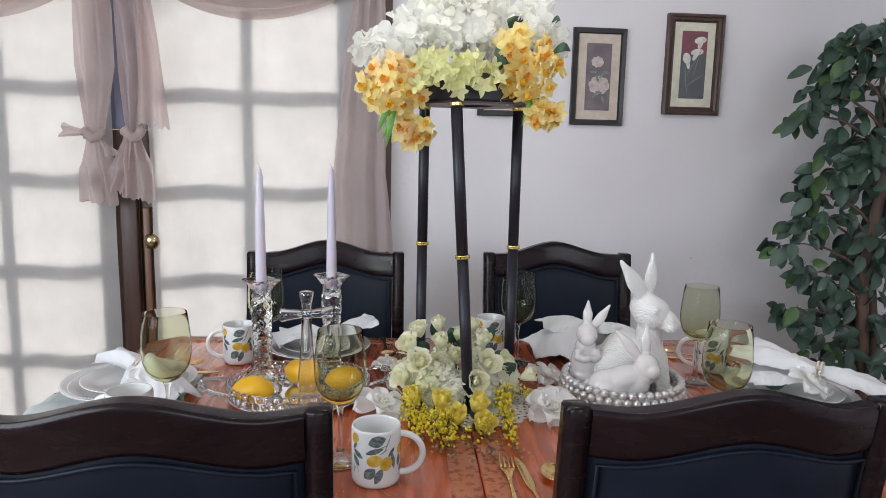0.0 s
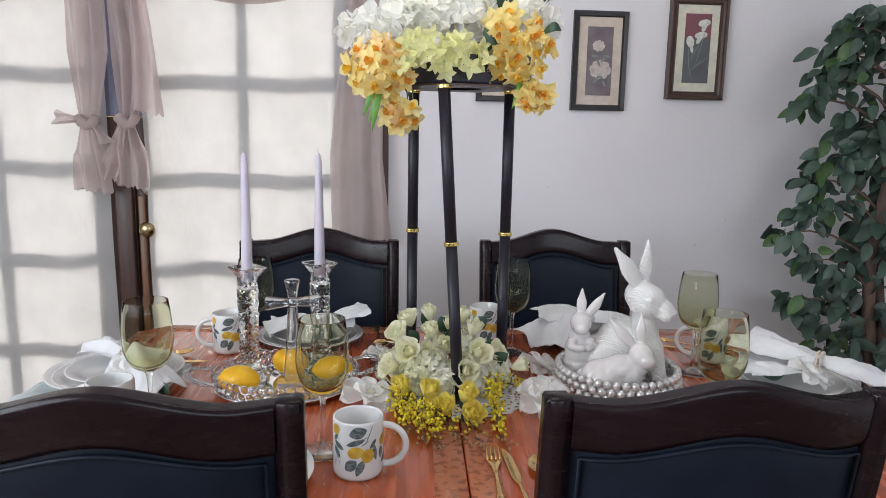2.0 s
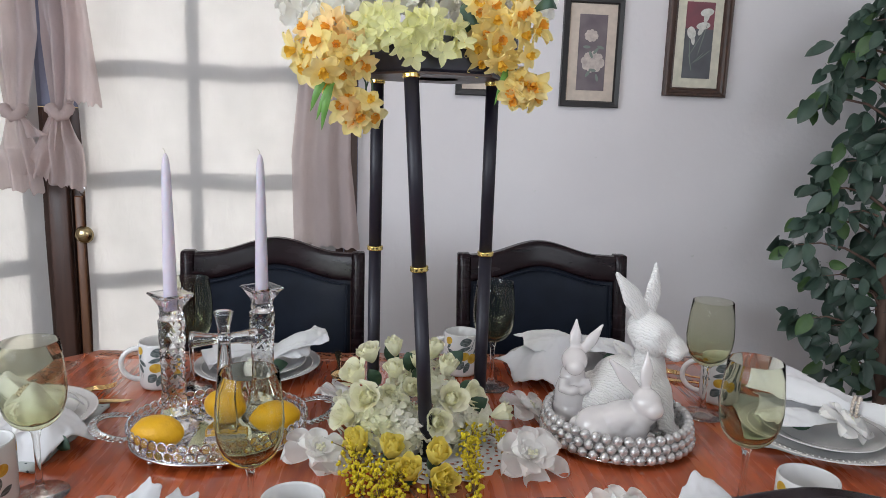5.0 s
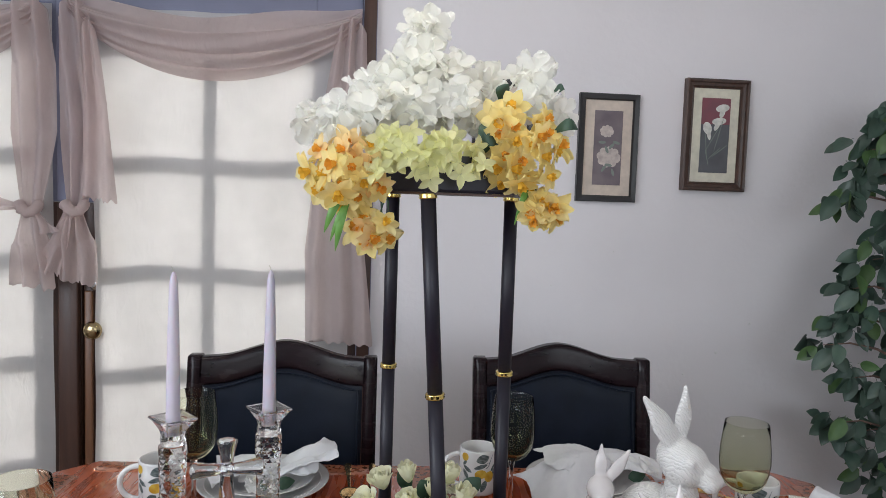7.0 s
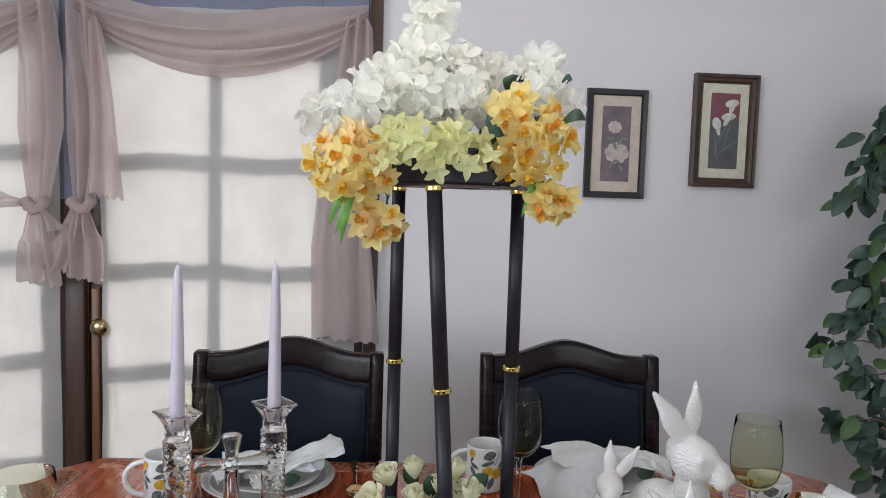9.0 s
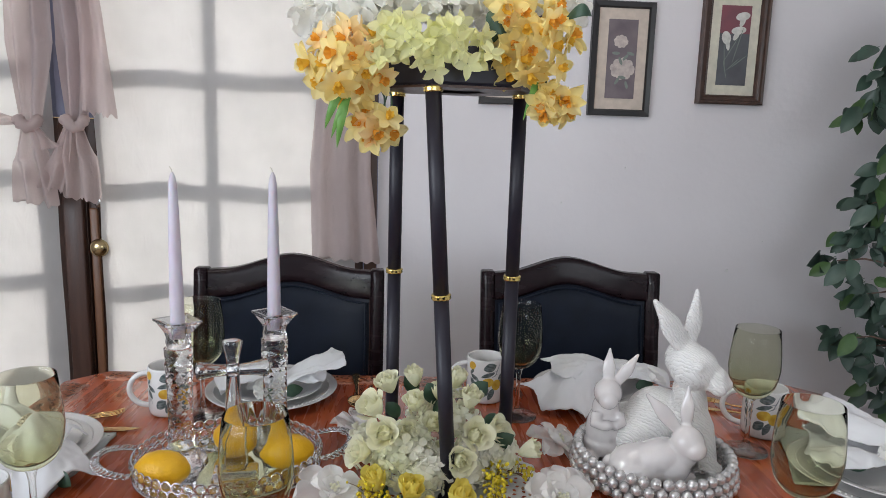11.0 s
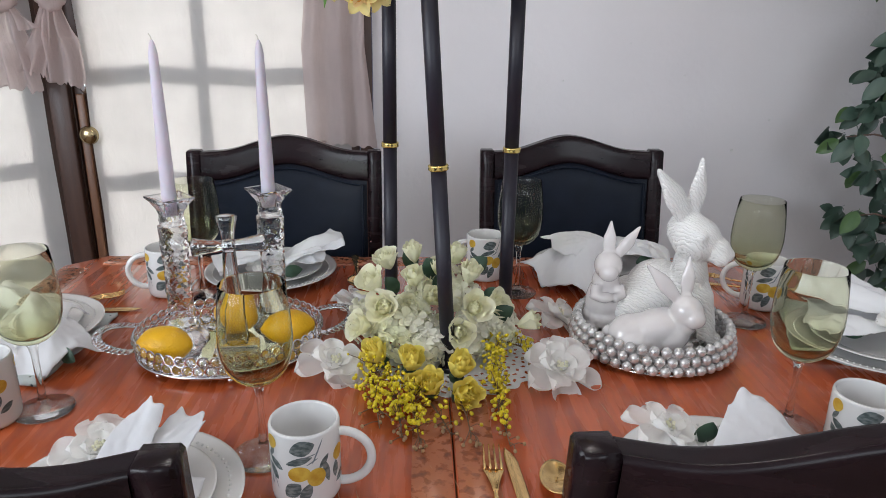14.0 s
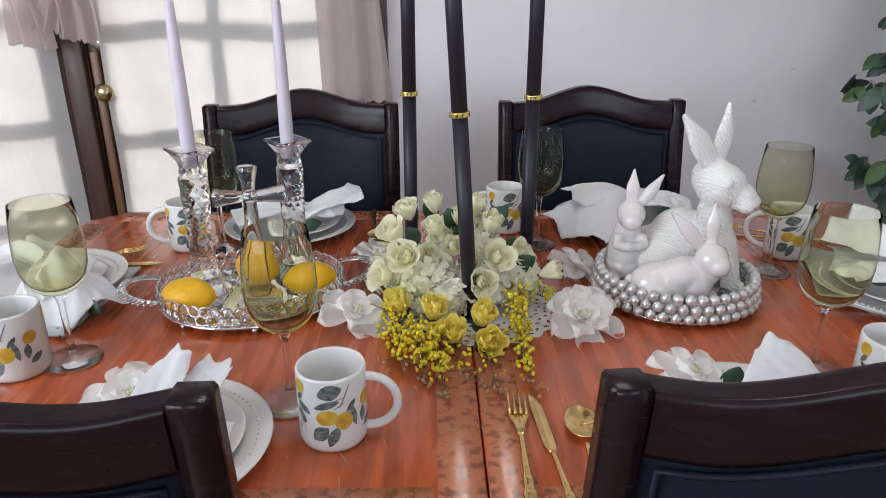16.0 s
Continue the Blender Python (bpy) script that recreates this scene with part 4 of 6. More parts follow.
def fan(bm, root, tip, w, folds, seed, arch=0.02, droop=0.0, w0=0.035, fold=0.010):
    """One half of a gathered napkin from the ring at root out to tip; arch lifts its middle, droop lowers its side hems."""
    root, tip = Vector(root), Vector(tip)
    d = tip - root
    side = Vector((-d.y, d.x, 0)).normalized()
    def fn(u, v):
        s = (u - 0.5) * 2
        width = w0 + (w - w0) * v ** 0.75
        p = root.lerp(tip, v * (1 - 0.10 * s * s * v + 0.05 * math.sin(s * 5 + seed) * v))
        z = p.z + arch * math.sin(math.pi * min(1, v * 0.9 + 0.1)) * (1 - s * s * 0.6) - droop * s * s * v
        z += fold * (0.5 + 0.5 * v) * math.sin(u * folds * 2 * math.pi + seed + 1.2 * math.sin(v * 3)) * (1 - 0.35 * abs(s))
        z += 0.35 * fold * math.sin(u * folds * 5.1 + seed * 2 + v * 5)
        q = p + side * (width * 0.5 * s)
        g = Vector((q.x * 34, q.y * 34, seed * 7))
        z += 0.0055 * (1 - 2 * abs(noise.noise(g))) * v - 0.002 + 0.0022 * noise.noise(g * 2.7)
        return (q.x, q.y, max(z, TZ + 0.004))
    return sheet(bm, fn, 56, 34, thick=0.0012)


PEARLY = M("napkin_ring_pearl", (0.78, 0.68, 0.58), 0.25, 0.2, scale=30)


def napkin(label, fans, ring=None, ring_dir=(1, 0, 0)):
    n = thing("napkin", pose(0, 0, 0), label, "napkin", "white napkins")
    for f in fans:
        part("fold", fan(bmesh.new(), **f), LINEN, n)
    if ring:
        r = thing("napkin_ring", facing(ring, ring_dir), "pearl-beaded ring round a white napkin", "napkin ring", "napkin rings")
        for row in (-0.004, 0.004):
            bm = bmesh.new()
            for i in range(22):
                k = 2 * math.pi * i / 22
                bmesh.ops.create_icosphere(bm, subdivisions=2, radius=0.0031, matrix=Matrix.Translation((0.021 * math.cos(k), 0.021 * math.sin(k), row)))
            tagged(part("bead_row", bm, PEARLY, r), kind="stuff")
    return n


zt = TZ + 0.035
napkin("white linen napkin standing in pointed folds on a plate", [
    dict(root=(-0.255, 1.115, zt), tip=(-0.225, 1.188, zt + 0.062), w=0.040, folds=0.8, seed=0.3, arch=0.010, fold=0.008, w0=0.085),
    dict(root=(-0.225, 1.105, zt), tip=(-0.170, 1.182, zt + 0.054), w=0.045, folds=0.7, seed=2.0, arch=0.010, fold=0.007, w0=0.085),
    dict(root=(-0.235, 1.105, zt), tip=(-0.160, 1.080, zt - 0.004), w=0.09, folds=2, seed=1.0, arch=0.012),
    dict(root=(-0.225, 1.115, zt), tip=(-0.290, 1.060, zt - 0.006), w=0.12, folds=1.7, seed=2.9, arch=0.016)])
napkin("white linen napkin folded on a plate beside a silk flower", [
    dict(root=(0.485, 1.085, zt), tip=(0.492, 1.172, zt + 0.060), w=0.045, folds=0.6, seed=0.8, arch=0.012, w0=0.17, fold=0.005),
    dict(root=(0.470, 1.100, zt + 0.01), tip=(0.575, 1.120, zt + 0.004), w=0.11, folds=1.2, seed=1.8, arch=0.024, w0=0.08, fold=0.006),
    dict(root=(0.455, 1.105, zt), tip=(0.355, 1.060, zt - 0.006), w=0.12, folds=2.2, seed=2.2, arch=0.015)])
napkin("white linen napkin rolled and fanned on a plate", [
    dict(root=(-0.165, 1.860, zt), tip=(-0.045, 1.890, zt + 0.046), w=0.125, folds=1.3, seed=0.2, arch=0.010, fold=0.013, w0=0.06),
    dict(root=(-0.165, 1.860, zt), tip=(-0.080, 1.855, zt + 0.018), w=0.08, folds=1.1, seed=3.2, arch=0.014, fold=0.008),
    dict(root=(-0.165, 1.860, zt), tip=(-0.305, 1.840, zt + 0.004), w=0.13, folds=1.9, seed=1.6, arch=0.030, fold=0.013)])
napkin("white linen napkin spread over a plate and drooping on the table", [
    dict(root=(0.535, 1.850, zt + 0.022), tip=(0.375, 1.768, TZ + 0.022), w=0.20, folds=1.3, seed=0.9, arch=0.050, droop=0.010, fold=0.012, w0=0.06),
    dict(root=(0.530, 1.858, zt + 0.030), tip=(0.398, 1.815, zt + 0.044), w=0.12, folds=1.0, seed=0.1, arch=0.030, fold=0.008, w0=0.05),
    dict(root=(0.520, 1.858, zt + 0.022), tip=(0.665, 1.875, zt + 0.004), w=0.17, folds=1.6, seed=2.5, arch=0.026, fold=0.010, w0=0.06)])
napkin("white linen napkin in a pearl ring draped off a plate", [
    dict(root=(-0.560, 1.600, zt + 0.014), tip=(-0.470, 1.432, TZ + 0.016), w=0.17, folds=1.4, seed=1.4, arch=0.046, fold=0.014),
    dict(root=(-0.560, 1.600, zt + 0.014), tip=(-0.480, 1.545, zt + 0.012), w=0.09, folds=1.2, seed=2.4, arch=0.026, fold=0.010),
    dict(root=(-0.560, 1.600, zt + 0.014), tip=(-0.655, 1.640, zt + 0.026), w=0.10, folds=1.8, seed=0.5, arch=0.014, fold=0.011)],
    ring=(-0.560, 1.600, zt + 0.014), ring_dir=(0.8, -0.5, 0))
napkin("white linen napkin in a pearl ring laid across a plate", [
    dict(root=(0.918, 1.430, zt + 0.044), tip=(0.808, 1.580, zt + 0.060), w=0.17, folds=1.4, seed=0.9, arch=0.012, fold=0.012),
    dict(root=(0.918, 1.430, zt + 0.044), tip=(1.020, 1.335, zt + 0.016), w=0.15, folds=1.7, seed=1.8, arch=0.018, fold=0.013),
    dict(root=(0.900, 1.440, zt + 0.016), tip=(0.768, 1.490, zt + 0.022), w=0.17, folds=1.3, seed=0.2, arch=0.014, fold=0.009)],
    ring=(0.918, 1.430, zt + 0.044), ring_dir=(0.7, -0.7, 0))

# ---- gold flatware ----
def handle(bm, l0, l1):
    def fn(u, v):
        k = 2 * math.pi * u
        y = l0 + (l1 - l0) * v
        w = 0.0028 + 0.0062 * v ** 2.2 - 0.004 * max(0, v - 0.93) / 0.07
        lump = 0.0007 * math.sin(v * 34) * (v > 0.45)
        return ((w + lump) * math.cos(k), y, 0.0035 + (0.0019 + lump) * math.sin(k))
    return sheet(bm, fn, 10, 40)


def fork_mesh():
    bm = handle(bmesh.new(), -0.005, -0.125)
    def neck(u, v):
        w = 0.003 + 0.0085 * min(1, v * 1.15) ** 1.4
        return (w * (2 * u - 1), -0.005 + 0.036 * v, 0.0035 + 0.004 * math.sin(v * 2.0) - 0.002 * (1 - (2 * u - 1) ** 2) * v)
    sheet(bm, neck, 8, 10, thick=0.0016)
    for i in range(4):
        x = -0.0098 + 0.0065 * i
        tube(bm, [(x, 0.029, 0.0072), (x, 0.045, 0.0066), (x * 0.97, 0.060, 0.0085), (x * 0.95, 0.071, 0.012)], [0.0019, 0.0017, 0.0014, 0.0007], 8)
    return link_mesh("fork", bm, GOLD)


def spoon_mesh():
    bm = handle(bmesh.new(), -0.005, -0.125)
    def bowl(u, v):
        k = 2 * math.pi * u
        r = v
        x, y = 0.0185 * r * math.cos(k), 0.029 * r * math.sin(k)
        return (x * (1 - 0.12 * math.sin(k) * r), 0.026 + y, 0.0025 + 0.0055 * r * r)
    sheet(bm, bowl, 28, 8, thick=0.001)
    return link_mesh("spoon", bm, GOLD)


def knife_mesh():
    bm = handle(bmesh.new(), 0.0, -0.115)
    def blade(u, v):
        w = 0.0075 * min(1, 0.5 + v * 4) * (1 - max(0, (v - 0.72) / 0.28) ** 2 * 0.92)
        x = w * (2 * u - 1) - 0.003 * max(0, (v - 0.72) / 0.28) ** 2
        return (x, 0.112 * v - 0.002, 0.0036 + 0.0006 * (1 - abs(2 * u - 1)))
    sheet(bm, blade, 6, 20, thick=0.0013)
    return link_mesh("knife", bm, GOLD)


FORK, SPOON, KNIFE = fork_mesh(), spoon_mesh(), knife_mesh()
WARE = [("fork", FORK, 0.178, 1.130, -4), ("knife", KNIFE, 0.209, 1.092, 2), ("dessert_spoon", SPOON, 0.252, 1.110, -4),
        ("fork", FORK, -0.535, 1.738, -74), ("knife", KNIFE, -0.528, 1.692, -90),
        ("dessert_spoon", SPOON, -0.012, 1.842, 184), ("fork", FORK, 0.030, 1.850, 178),
        ("fork", FORK, 0.790, 1.800, 60), ("knife", KNIFE, 0.760, 1.770, 66)]
for name, me, x, y, a in WARE:
    ob = new(name, me)
    ob.matrix_basis = pose(x, y, TZ + 0.0006, 0, 0, a) @ Matrix.Scale(1.16 if me is SPOON else 1.07, 4)
    tagged(ob, f"gold-coloured {name.replace('_', ' ')} with an ornate handle on the table", name.replace("dessert_", ""), "gold flatware")

# ---- crystal tray with candlesticks, cross and lemons ----
TRAYM = pose(-0.208, 1.520, TZ, 0, 0, 11)
TA, TB = 0.140, 0.115


def oval(k, grow=0.0):
    return ((TA + grow) * math.cos(k), (TB + grow) * math.sin(k))


tray = thing("crystal_tray", TRAYM, "oval mirrored tray with a crystal-bead gallery and handles", "tray")
bm = bmesh.new()
ring0, ring1 = [], []
for i in range(64):
    x, y = oval(2 * math.pi * i / 64, 0.004)
    ring0.append(bm.verts.new((x, y, 0.011)))
    ring1.append(bm.verts.new((x, y, 0.017)))
bm.faces.new(ring0[::-1])
bm.faces.new(ring1)
for i in range(64):
    j = (i + 1) % 64
    bm.faces.new((ring0[i], ring0[j], ring1[j], ring1[i]))
part("mirror_base", bm, MIRROR, tray, "mirrored oval base", smooth=False)
part("rim_wire", tube(bmesh.new(), [(*oval(2 * math.pi * i / 64, 0.006), 0.013) for i in range(64)], 0.0028, 8, closed=True), SILVER, tray)
bm = bmesh.new()
bmesh.ops.create_icosphere(bm, subdivisions=2, radius=0.0078, matrix=Matrix.Diagonal((1, 1, 0.62, 1)))
for f in bm.faces:
    f.material_index = 0
n0 = len(bm.faces)
tube(bm, [(0.0085 * math.cos(2 * math.pi * i / 16), 0.0085 * math.sin(2 * math.pi * i / 16), 0) for i in range(16)], 0.0012, 6, closed=True)
bm.faces.ensure_lookup_table()
for f in bm.faces[n0:]:
    f.material_index = 1
BEAD = link_mesh("crystal_bead", bm, [CRYSTAL, SILVER], smooth=False)
for row, z, grow in ((0, 0.024, 0.005), (1, 0.0405, 0.008)):
    n = 50
    for i in range(n):
        k = 2 * math.pi * (i + 0.5 * row) / n
        x, y = oval(k, grow)
        part("crystal_bead", BEAD, None, tray, at=facing((x, y, z), (math.cos(k) / TA, math.sin(k) / TB, 0)))
for s in (-1, 1):
    arc = []
    for i in range(25):
        k = -math.pi / 2 * 1.1 + math.pi * 1.1 * i / 24
        arc.append((s * (TA + 0.004 + 0.052 * math.cos(k) ** 0.8 if math.cos(k) > 0 else TA + 0.004), 0.046 * math.sin(k), 0.036 + 0.012 * max(0, math.cos(k))))
    h = part("tray_handle", tube(bmesh.new(), arc, 0.0022, 8), SILVER, tray)
    for i in range(1, 24, 1):
        p = Vector(arc[i])
        part("crystal_bead", BEAD, None, h, at=facing(p + Vector((s * 0.005, 0.004 * (1 if p.y > 0 else -1), 0.002)), (s * 0.4, 0.1, 1)) @ Matrix.Scale(0.85, 4))
for k in (0.7, 2.44, 3.84, 5.58, 4.71):
    x, y = oval(k, 0.0)
    part("bead_foot", ball(bmesh.new(), (x, y, 0.0058), 0.0055, 12, 8), SILVER, tray)


def candlestick(x, y, a, label):
    cs = thing("candlestick", pose(x, y, TZ + 0.0174, 0, 0, a), label, "candlestick", "crystal candlesticks")
    bm = bmesh.new()
    n, rings = 9, []
    zs = [0.030 + 0.168 * i / 18 for i in range(19)]
    for i, z in enumerate(zs):
        r = 0.0225 - 0.004 * math.sin(math.pi * min(1, i / 15)) * 0.6
        off = 0.5 * (i % 2) + 0.16 * i
        rings.append([bm.verts.new((r * math.cos(2 * math.pi * (k + off) / n), r * math.sin(2 * math.pi * (k + off) / n), z)) for k in range(n)])
    for i in range(len(rings) - 1):
        p, q = rings[i], rings[i + 1]
        for k in range(n):
            j = (k + 1) % n
            if i % 2 == 0:
                bm.faces.new((p[k], p[j], q[k]))
                bm.faces.new((p[j], q[j], q[k]))
            else:
                bm.faces.new((p[k], p[j], q[j]))
                bm.faces.new((p[k], q[j], q[k]))
    bm.faces.new(rings[0][::-1])
    bm.faces.new(rings[-1])
    part("column", bm, CRYSTAL, cs, "column cut in diamond facets", smooth=False)
    part("foot", lathe(bmesh.new(), [(0, 0), (0.040, 0), (0.041, 0.004), (0.036, 0.010), (0.026, 0.020), (0.024, 0.0296), (0, 0.0296)], 12), CRYSTAL, cs, smooth=False)
    bm = bmesh.new()
    prof = [(0, 0.1984), (0.020, 0.1984), (0.026, 0.206), (0.020, 0.212), (0.030, 0.222), (0.045, 0.236), (0.0545, 0.241), (0.053, 0.244), (0.030, 0.240), (0.0128, 0.236), (0.0118, 0.214), (0, 0.213)]
    loops = []
    for r, z in prof:
        n = 16
        loop = []
        for k in range(n):
            t = 2 * math.pi * k / n + math.pi / 4
            sq = 1 / max(abs(math.cos(t)), abs(math.sin(t)))
            mixv = max(0, min(1, (r - 0.018) / 0.012))
            q = r * (1 - mixv) + r * 0.53 * sq * mixv
            loop.append(bm.verts.new((q * math.cos(t), q * math.sin(t), z)) if r > 0 else None)
        loops.append(loop if r > 0 else [bm.verts.new((0, 0, z))])
    for p, q in zip(loops, loops[1:]):
        for k in range(16):
            j = (k + 1) % 16
            if len(p) == 1:
                bm.faces.new((p[0], q[j], q[k]))
            elif len(q) == 1:
                bm.faces.new((p[k], p[j], q[0]))
            else:
                bm.faces.new((p[k], p[j], q[j], q[k]))
    part("cup", bm, CRYSTAL, cs, "square flared cup", smooth=False)
    c = thing("taper_candle", pose(x, y, TZ + 0.0174 + 0.2145, 0, 0, a), "pale lavender taper candle, unlit, in a crystal candlestick", "candle", "lavender candles")
    part("wax", lathe(bmesh.new(), [(0, 0), (0.0112, 0), (0.0112, 0.025), (0.0108, 0.08), (0.0088, 0.18), (0.0068, 0.245), (0.0045, 0.258), (0.0018, 0.264), (0, 0.265)], 24), CANDLE, c)
    part("wick", tube(bmesh.new(), [(0, 0, 0.263), (-0.001, 0, 0.269), (-0.004, 0.0, 0.273)], 0.0008, 6), M("wick_cotton", (0.7, 0.68, 0.62), 0.9, scale=200), c)


candlestick(-0.287, 1.532, 40, "clear crystal candlestick with a square cup, on the tray")
candlestick(-0.143, 1.586, 36, "clear crystal candlestick with a square cup, on the tray")

cross = thing("crystal_cross", pose(-0.186, 1.462, TZ + 0.0174, 0, 0, 6), "clear moulded crystal cross standing on the tray", "cross")
def bar(bm, p, q, w0, w1, t=0.011, axis="x"):
    p, q = Vector(p), Vector(q)
    d = (q - p)
    side = Vector((1, 0, 0)) if axis == "x" else Vector((0, 0, 1))
    rings = []
    for f in (0, 0.35, 0.7, 0.92, 1.0):
        w = (w0 + (w1 - w0) * f ** 1.5) * (0.72 if f == 1 else 1)
        c = p + d * f
        th = t * (0.6 if f == 1 else 1)
        rings.append([bm.verts.new(c + side * (w * math.cos(2 * math.pi * k / 8)) + Vector((0, th * (0.55 if k % 2 else 1.0) * math.sin(2 * math.pi * k / 8), 0))) for k in range(8)])
    for a, b in zip(rings, rings[1:]):
        for k in range(8):
            bm.faces.new((a[k], a[(k + 1) % 8], b[(k + 1) % 8], b[k]))
    bm.faces.new(rings[0][::-1])
    bm.faces.new(rings[-1])
    bmesh.ops.recalc_face_normals(bm, faces=bm.faces)
    return bm
CZ = 0.185
part("upper_arm", bar(bmesh.new(), (0, 0, CZ + 0.008), (0, 0, CZ + 0.048), 0.009, 0.017), CROSSGLASS, cross)
part("side_arm", bar(bmesh.new(), (0.008, 0, CZ), (0.054, 0, CZ + 0.003), 0.009, 0.016, axis="z"), CROSSGLASS, cross)
part("side_arm", bar(bmesh.new(), (-0.008, 0, CZ), (-0.054, 0, CZ - 0.001), 0.009, 0.016, axis="z"), CROSSGLASS, cross)
part("shaft", bar(bmesh.new(), (0, 0, CZ - 0.008), (0, 0, 0.020), 0.010, 0.022, 0.014), CROSSGLASS, cross)
part("boss", ball(bmesh.new(), (0, 0, CZ), (0.012, 0.013, 0.012), 8, 6), CROSSGLASS, cross, smooth=False)
part("base_block", box(bmesh.new(), -0.034, 0.034, -0.026, 0.026, 0, 0.0195, 0.003), CROSSGLASS, cross)

bm = bmesh.new()
lathe(bm, [(0, -0.046), (0.004, -0.0455), (0.007, -0.042), (0.013, -0.038), (0.022, -0.028), (0.0275, -0.012), (0.0285, 0.002), (0.0265, 0.016), (0.020, 0.029), (0.011, 0.038), (0.006, 0.041), (0.003, 0.042), (0, 0.0415)], 28)
LEMONMESH = link_mesh("lemon", bm, LEMON)
for x, y, a in ((-0.292, 1.452, 80), (-0.206, 1.560, 60), (-0.110, 1.508, 105)):
    ob = new("lemon", LEMONMESH)
    ob.matrix_basis = pose(x, y, TZ + 0.0174 + 0.0285) @ pose(0, 0, 0, 90, 0, 0) @ pose(0, 0, 0, 0, a, 0)
    tagged(ob, "ripe yellow lemon lying on the crystal tray", "lemon", "lemons")

# ---- pearl tray with rabbits ----
PC = (0.504, 1.506)
ptray = thing("pearl_tray", pose(PC[0], PC[1], TZ), "round tray with a gallery of three rows of silver pearls", "tray")
part("tray_base", lathe(bmesh.new(), [(0, 0.008), (0.121, 0.008), (0.125, 0.011), (0.121, 0.015), (0, 0.0155)], 56), MIRROR, ptray, "round silver base")
part("rim_wire", lathe(bmesh.new(), [(0.1255, 0.006), (0.130, 0.006), (0.130, 0.0095), (0.1255, 0.0095)], 56), SILVER, ptray)
PBALL = link_mesh("pearl", ball(bmesh.new(), (0, 0, 0), 0.0087, 14, 9), PEARL)
for row, z, r in ((0, 0.0175, 0.1325), (1, 0.0325, 0.1300), (2, 0.0475, 0.1265)):
    n = 43
    for i in range(n):
        k = 2 * math.pi * (i + 0.5 * (row % 2)) / n
        part("pearl", PBALL, None, ptray, at=pose(r * math.cos(k), r * math.sin(k), z))
for i in range(4):
    k = 0.8 + i * math.pi / 2
    part("ball_foot", ball(bmesh.new(), (0.117 * math.cos(k), 0.117 * math.sin(k), 0.005), 0.005, 12, 8), SILVER, ptray)

def clay(name, blobs, limbs, material, label, voxel=0.0026):
    """A figurine: ellipsoids and tapered limbs melted into one skin."""
    bm = bmesh.new()
    for c, r, turn in blobs:
        ball(bm, c, r, 20, 14, Euler([radians(a) for a in turn]).to_matrix().to_4x4())
    for pts, radii in limbs:
        tube(bm, pts, radii, 14)
    ob = solid(name, bm, material, label, "figurine", "white rabbits")
    rm = ob.modifiers.new("melt", 'REMESH')
    rm.mode, rm.voxel_size, rm.use_smooth_shade = 'VOXEL', voxel, True
    sm = ob.modifiers.new("soften", 'SMOOTH')
    sm.factor, sm.iterations = 0.5, 8
    return ob


def ear(bm_list, base, tip, wide, thick, face):
    """A pointed ear as a row of flat ellipsoids."""
    base, tip = Vector(base), Vector(tip)
    d = (tip - base).normalized()
    s = d.cross(Vector(face)).normalized()
    f = s.cross(d)
    turn = Matrix((s, f, d)).transposed().to_euler()
    deg = tuple(math.degrees(a) for a in turn)
    n = 17
    l = (tip - base).length
    for i in range(n):
        t = i / (n - 1)
        w = wide * (0.45 + 0.70 * math.sin(math.pi * (0.12 + 0.80 * t))) * (1 - 0.55 * max(0, t - 0.55) / 0.45)
        c = base.lerp(tip, 0.04 + 0.90 * t) + f * thick * 0.6 * math.sin(math.pi * t)
        bm_list.append((tuple(c), (w, thick, l / n * 1.9), deg))


# fur combed into the glaze of the large rabbit
FURC = M("carved_white_ceramic", (0.80, 0.785, 0.765), 0.3, col2=(0.76, 0.745, 0.72), scale=14)
nt = FURC.node_tree
wave = nt.nodes.new("ShaderNodeTexWave")
wave.inputs["Scale"].default_value, wave.inputs["Distortion"].default_value, wave.inputs["Detail"].default_value, wave.inputs["Detail Scale"].default_value = 88.0, 7.0, 2.0, 1.2
wave.bands_direction = 'DIAGONAL'
co = nt.nodes.new("ShaderNodeTexCoord")
nt.links.new(co.outputs["Object"], wave.inputs["Vector"])
bp = nt.nodes.new("ShaderNodeBump")
bp.inputs["Strength"].default_value, bp.inputs["Distance"].default_value = 0.42, 0.003
nt.links.new(wave.outputs[0], bp.inputs["Height"])
nt.links.new(bp.outputs[0], nt.nodes["Principled BSDF"].inputs["Normal"])
# greyer base colour in the deepest grooves
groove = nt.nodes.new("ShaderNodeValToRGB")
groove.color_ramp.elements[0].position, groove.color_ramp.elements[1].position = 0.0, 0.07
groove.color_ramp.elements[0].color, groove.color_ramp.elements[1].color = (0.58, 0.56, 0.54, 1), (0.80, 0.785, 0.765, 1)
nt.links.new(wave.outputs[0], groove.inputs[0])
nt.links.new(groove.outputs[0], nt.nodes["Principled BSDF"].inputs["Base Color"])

G = TZ + 0.0158
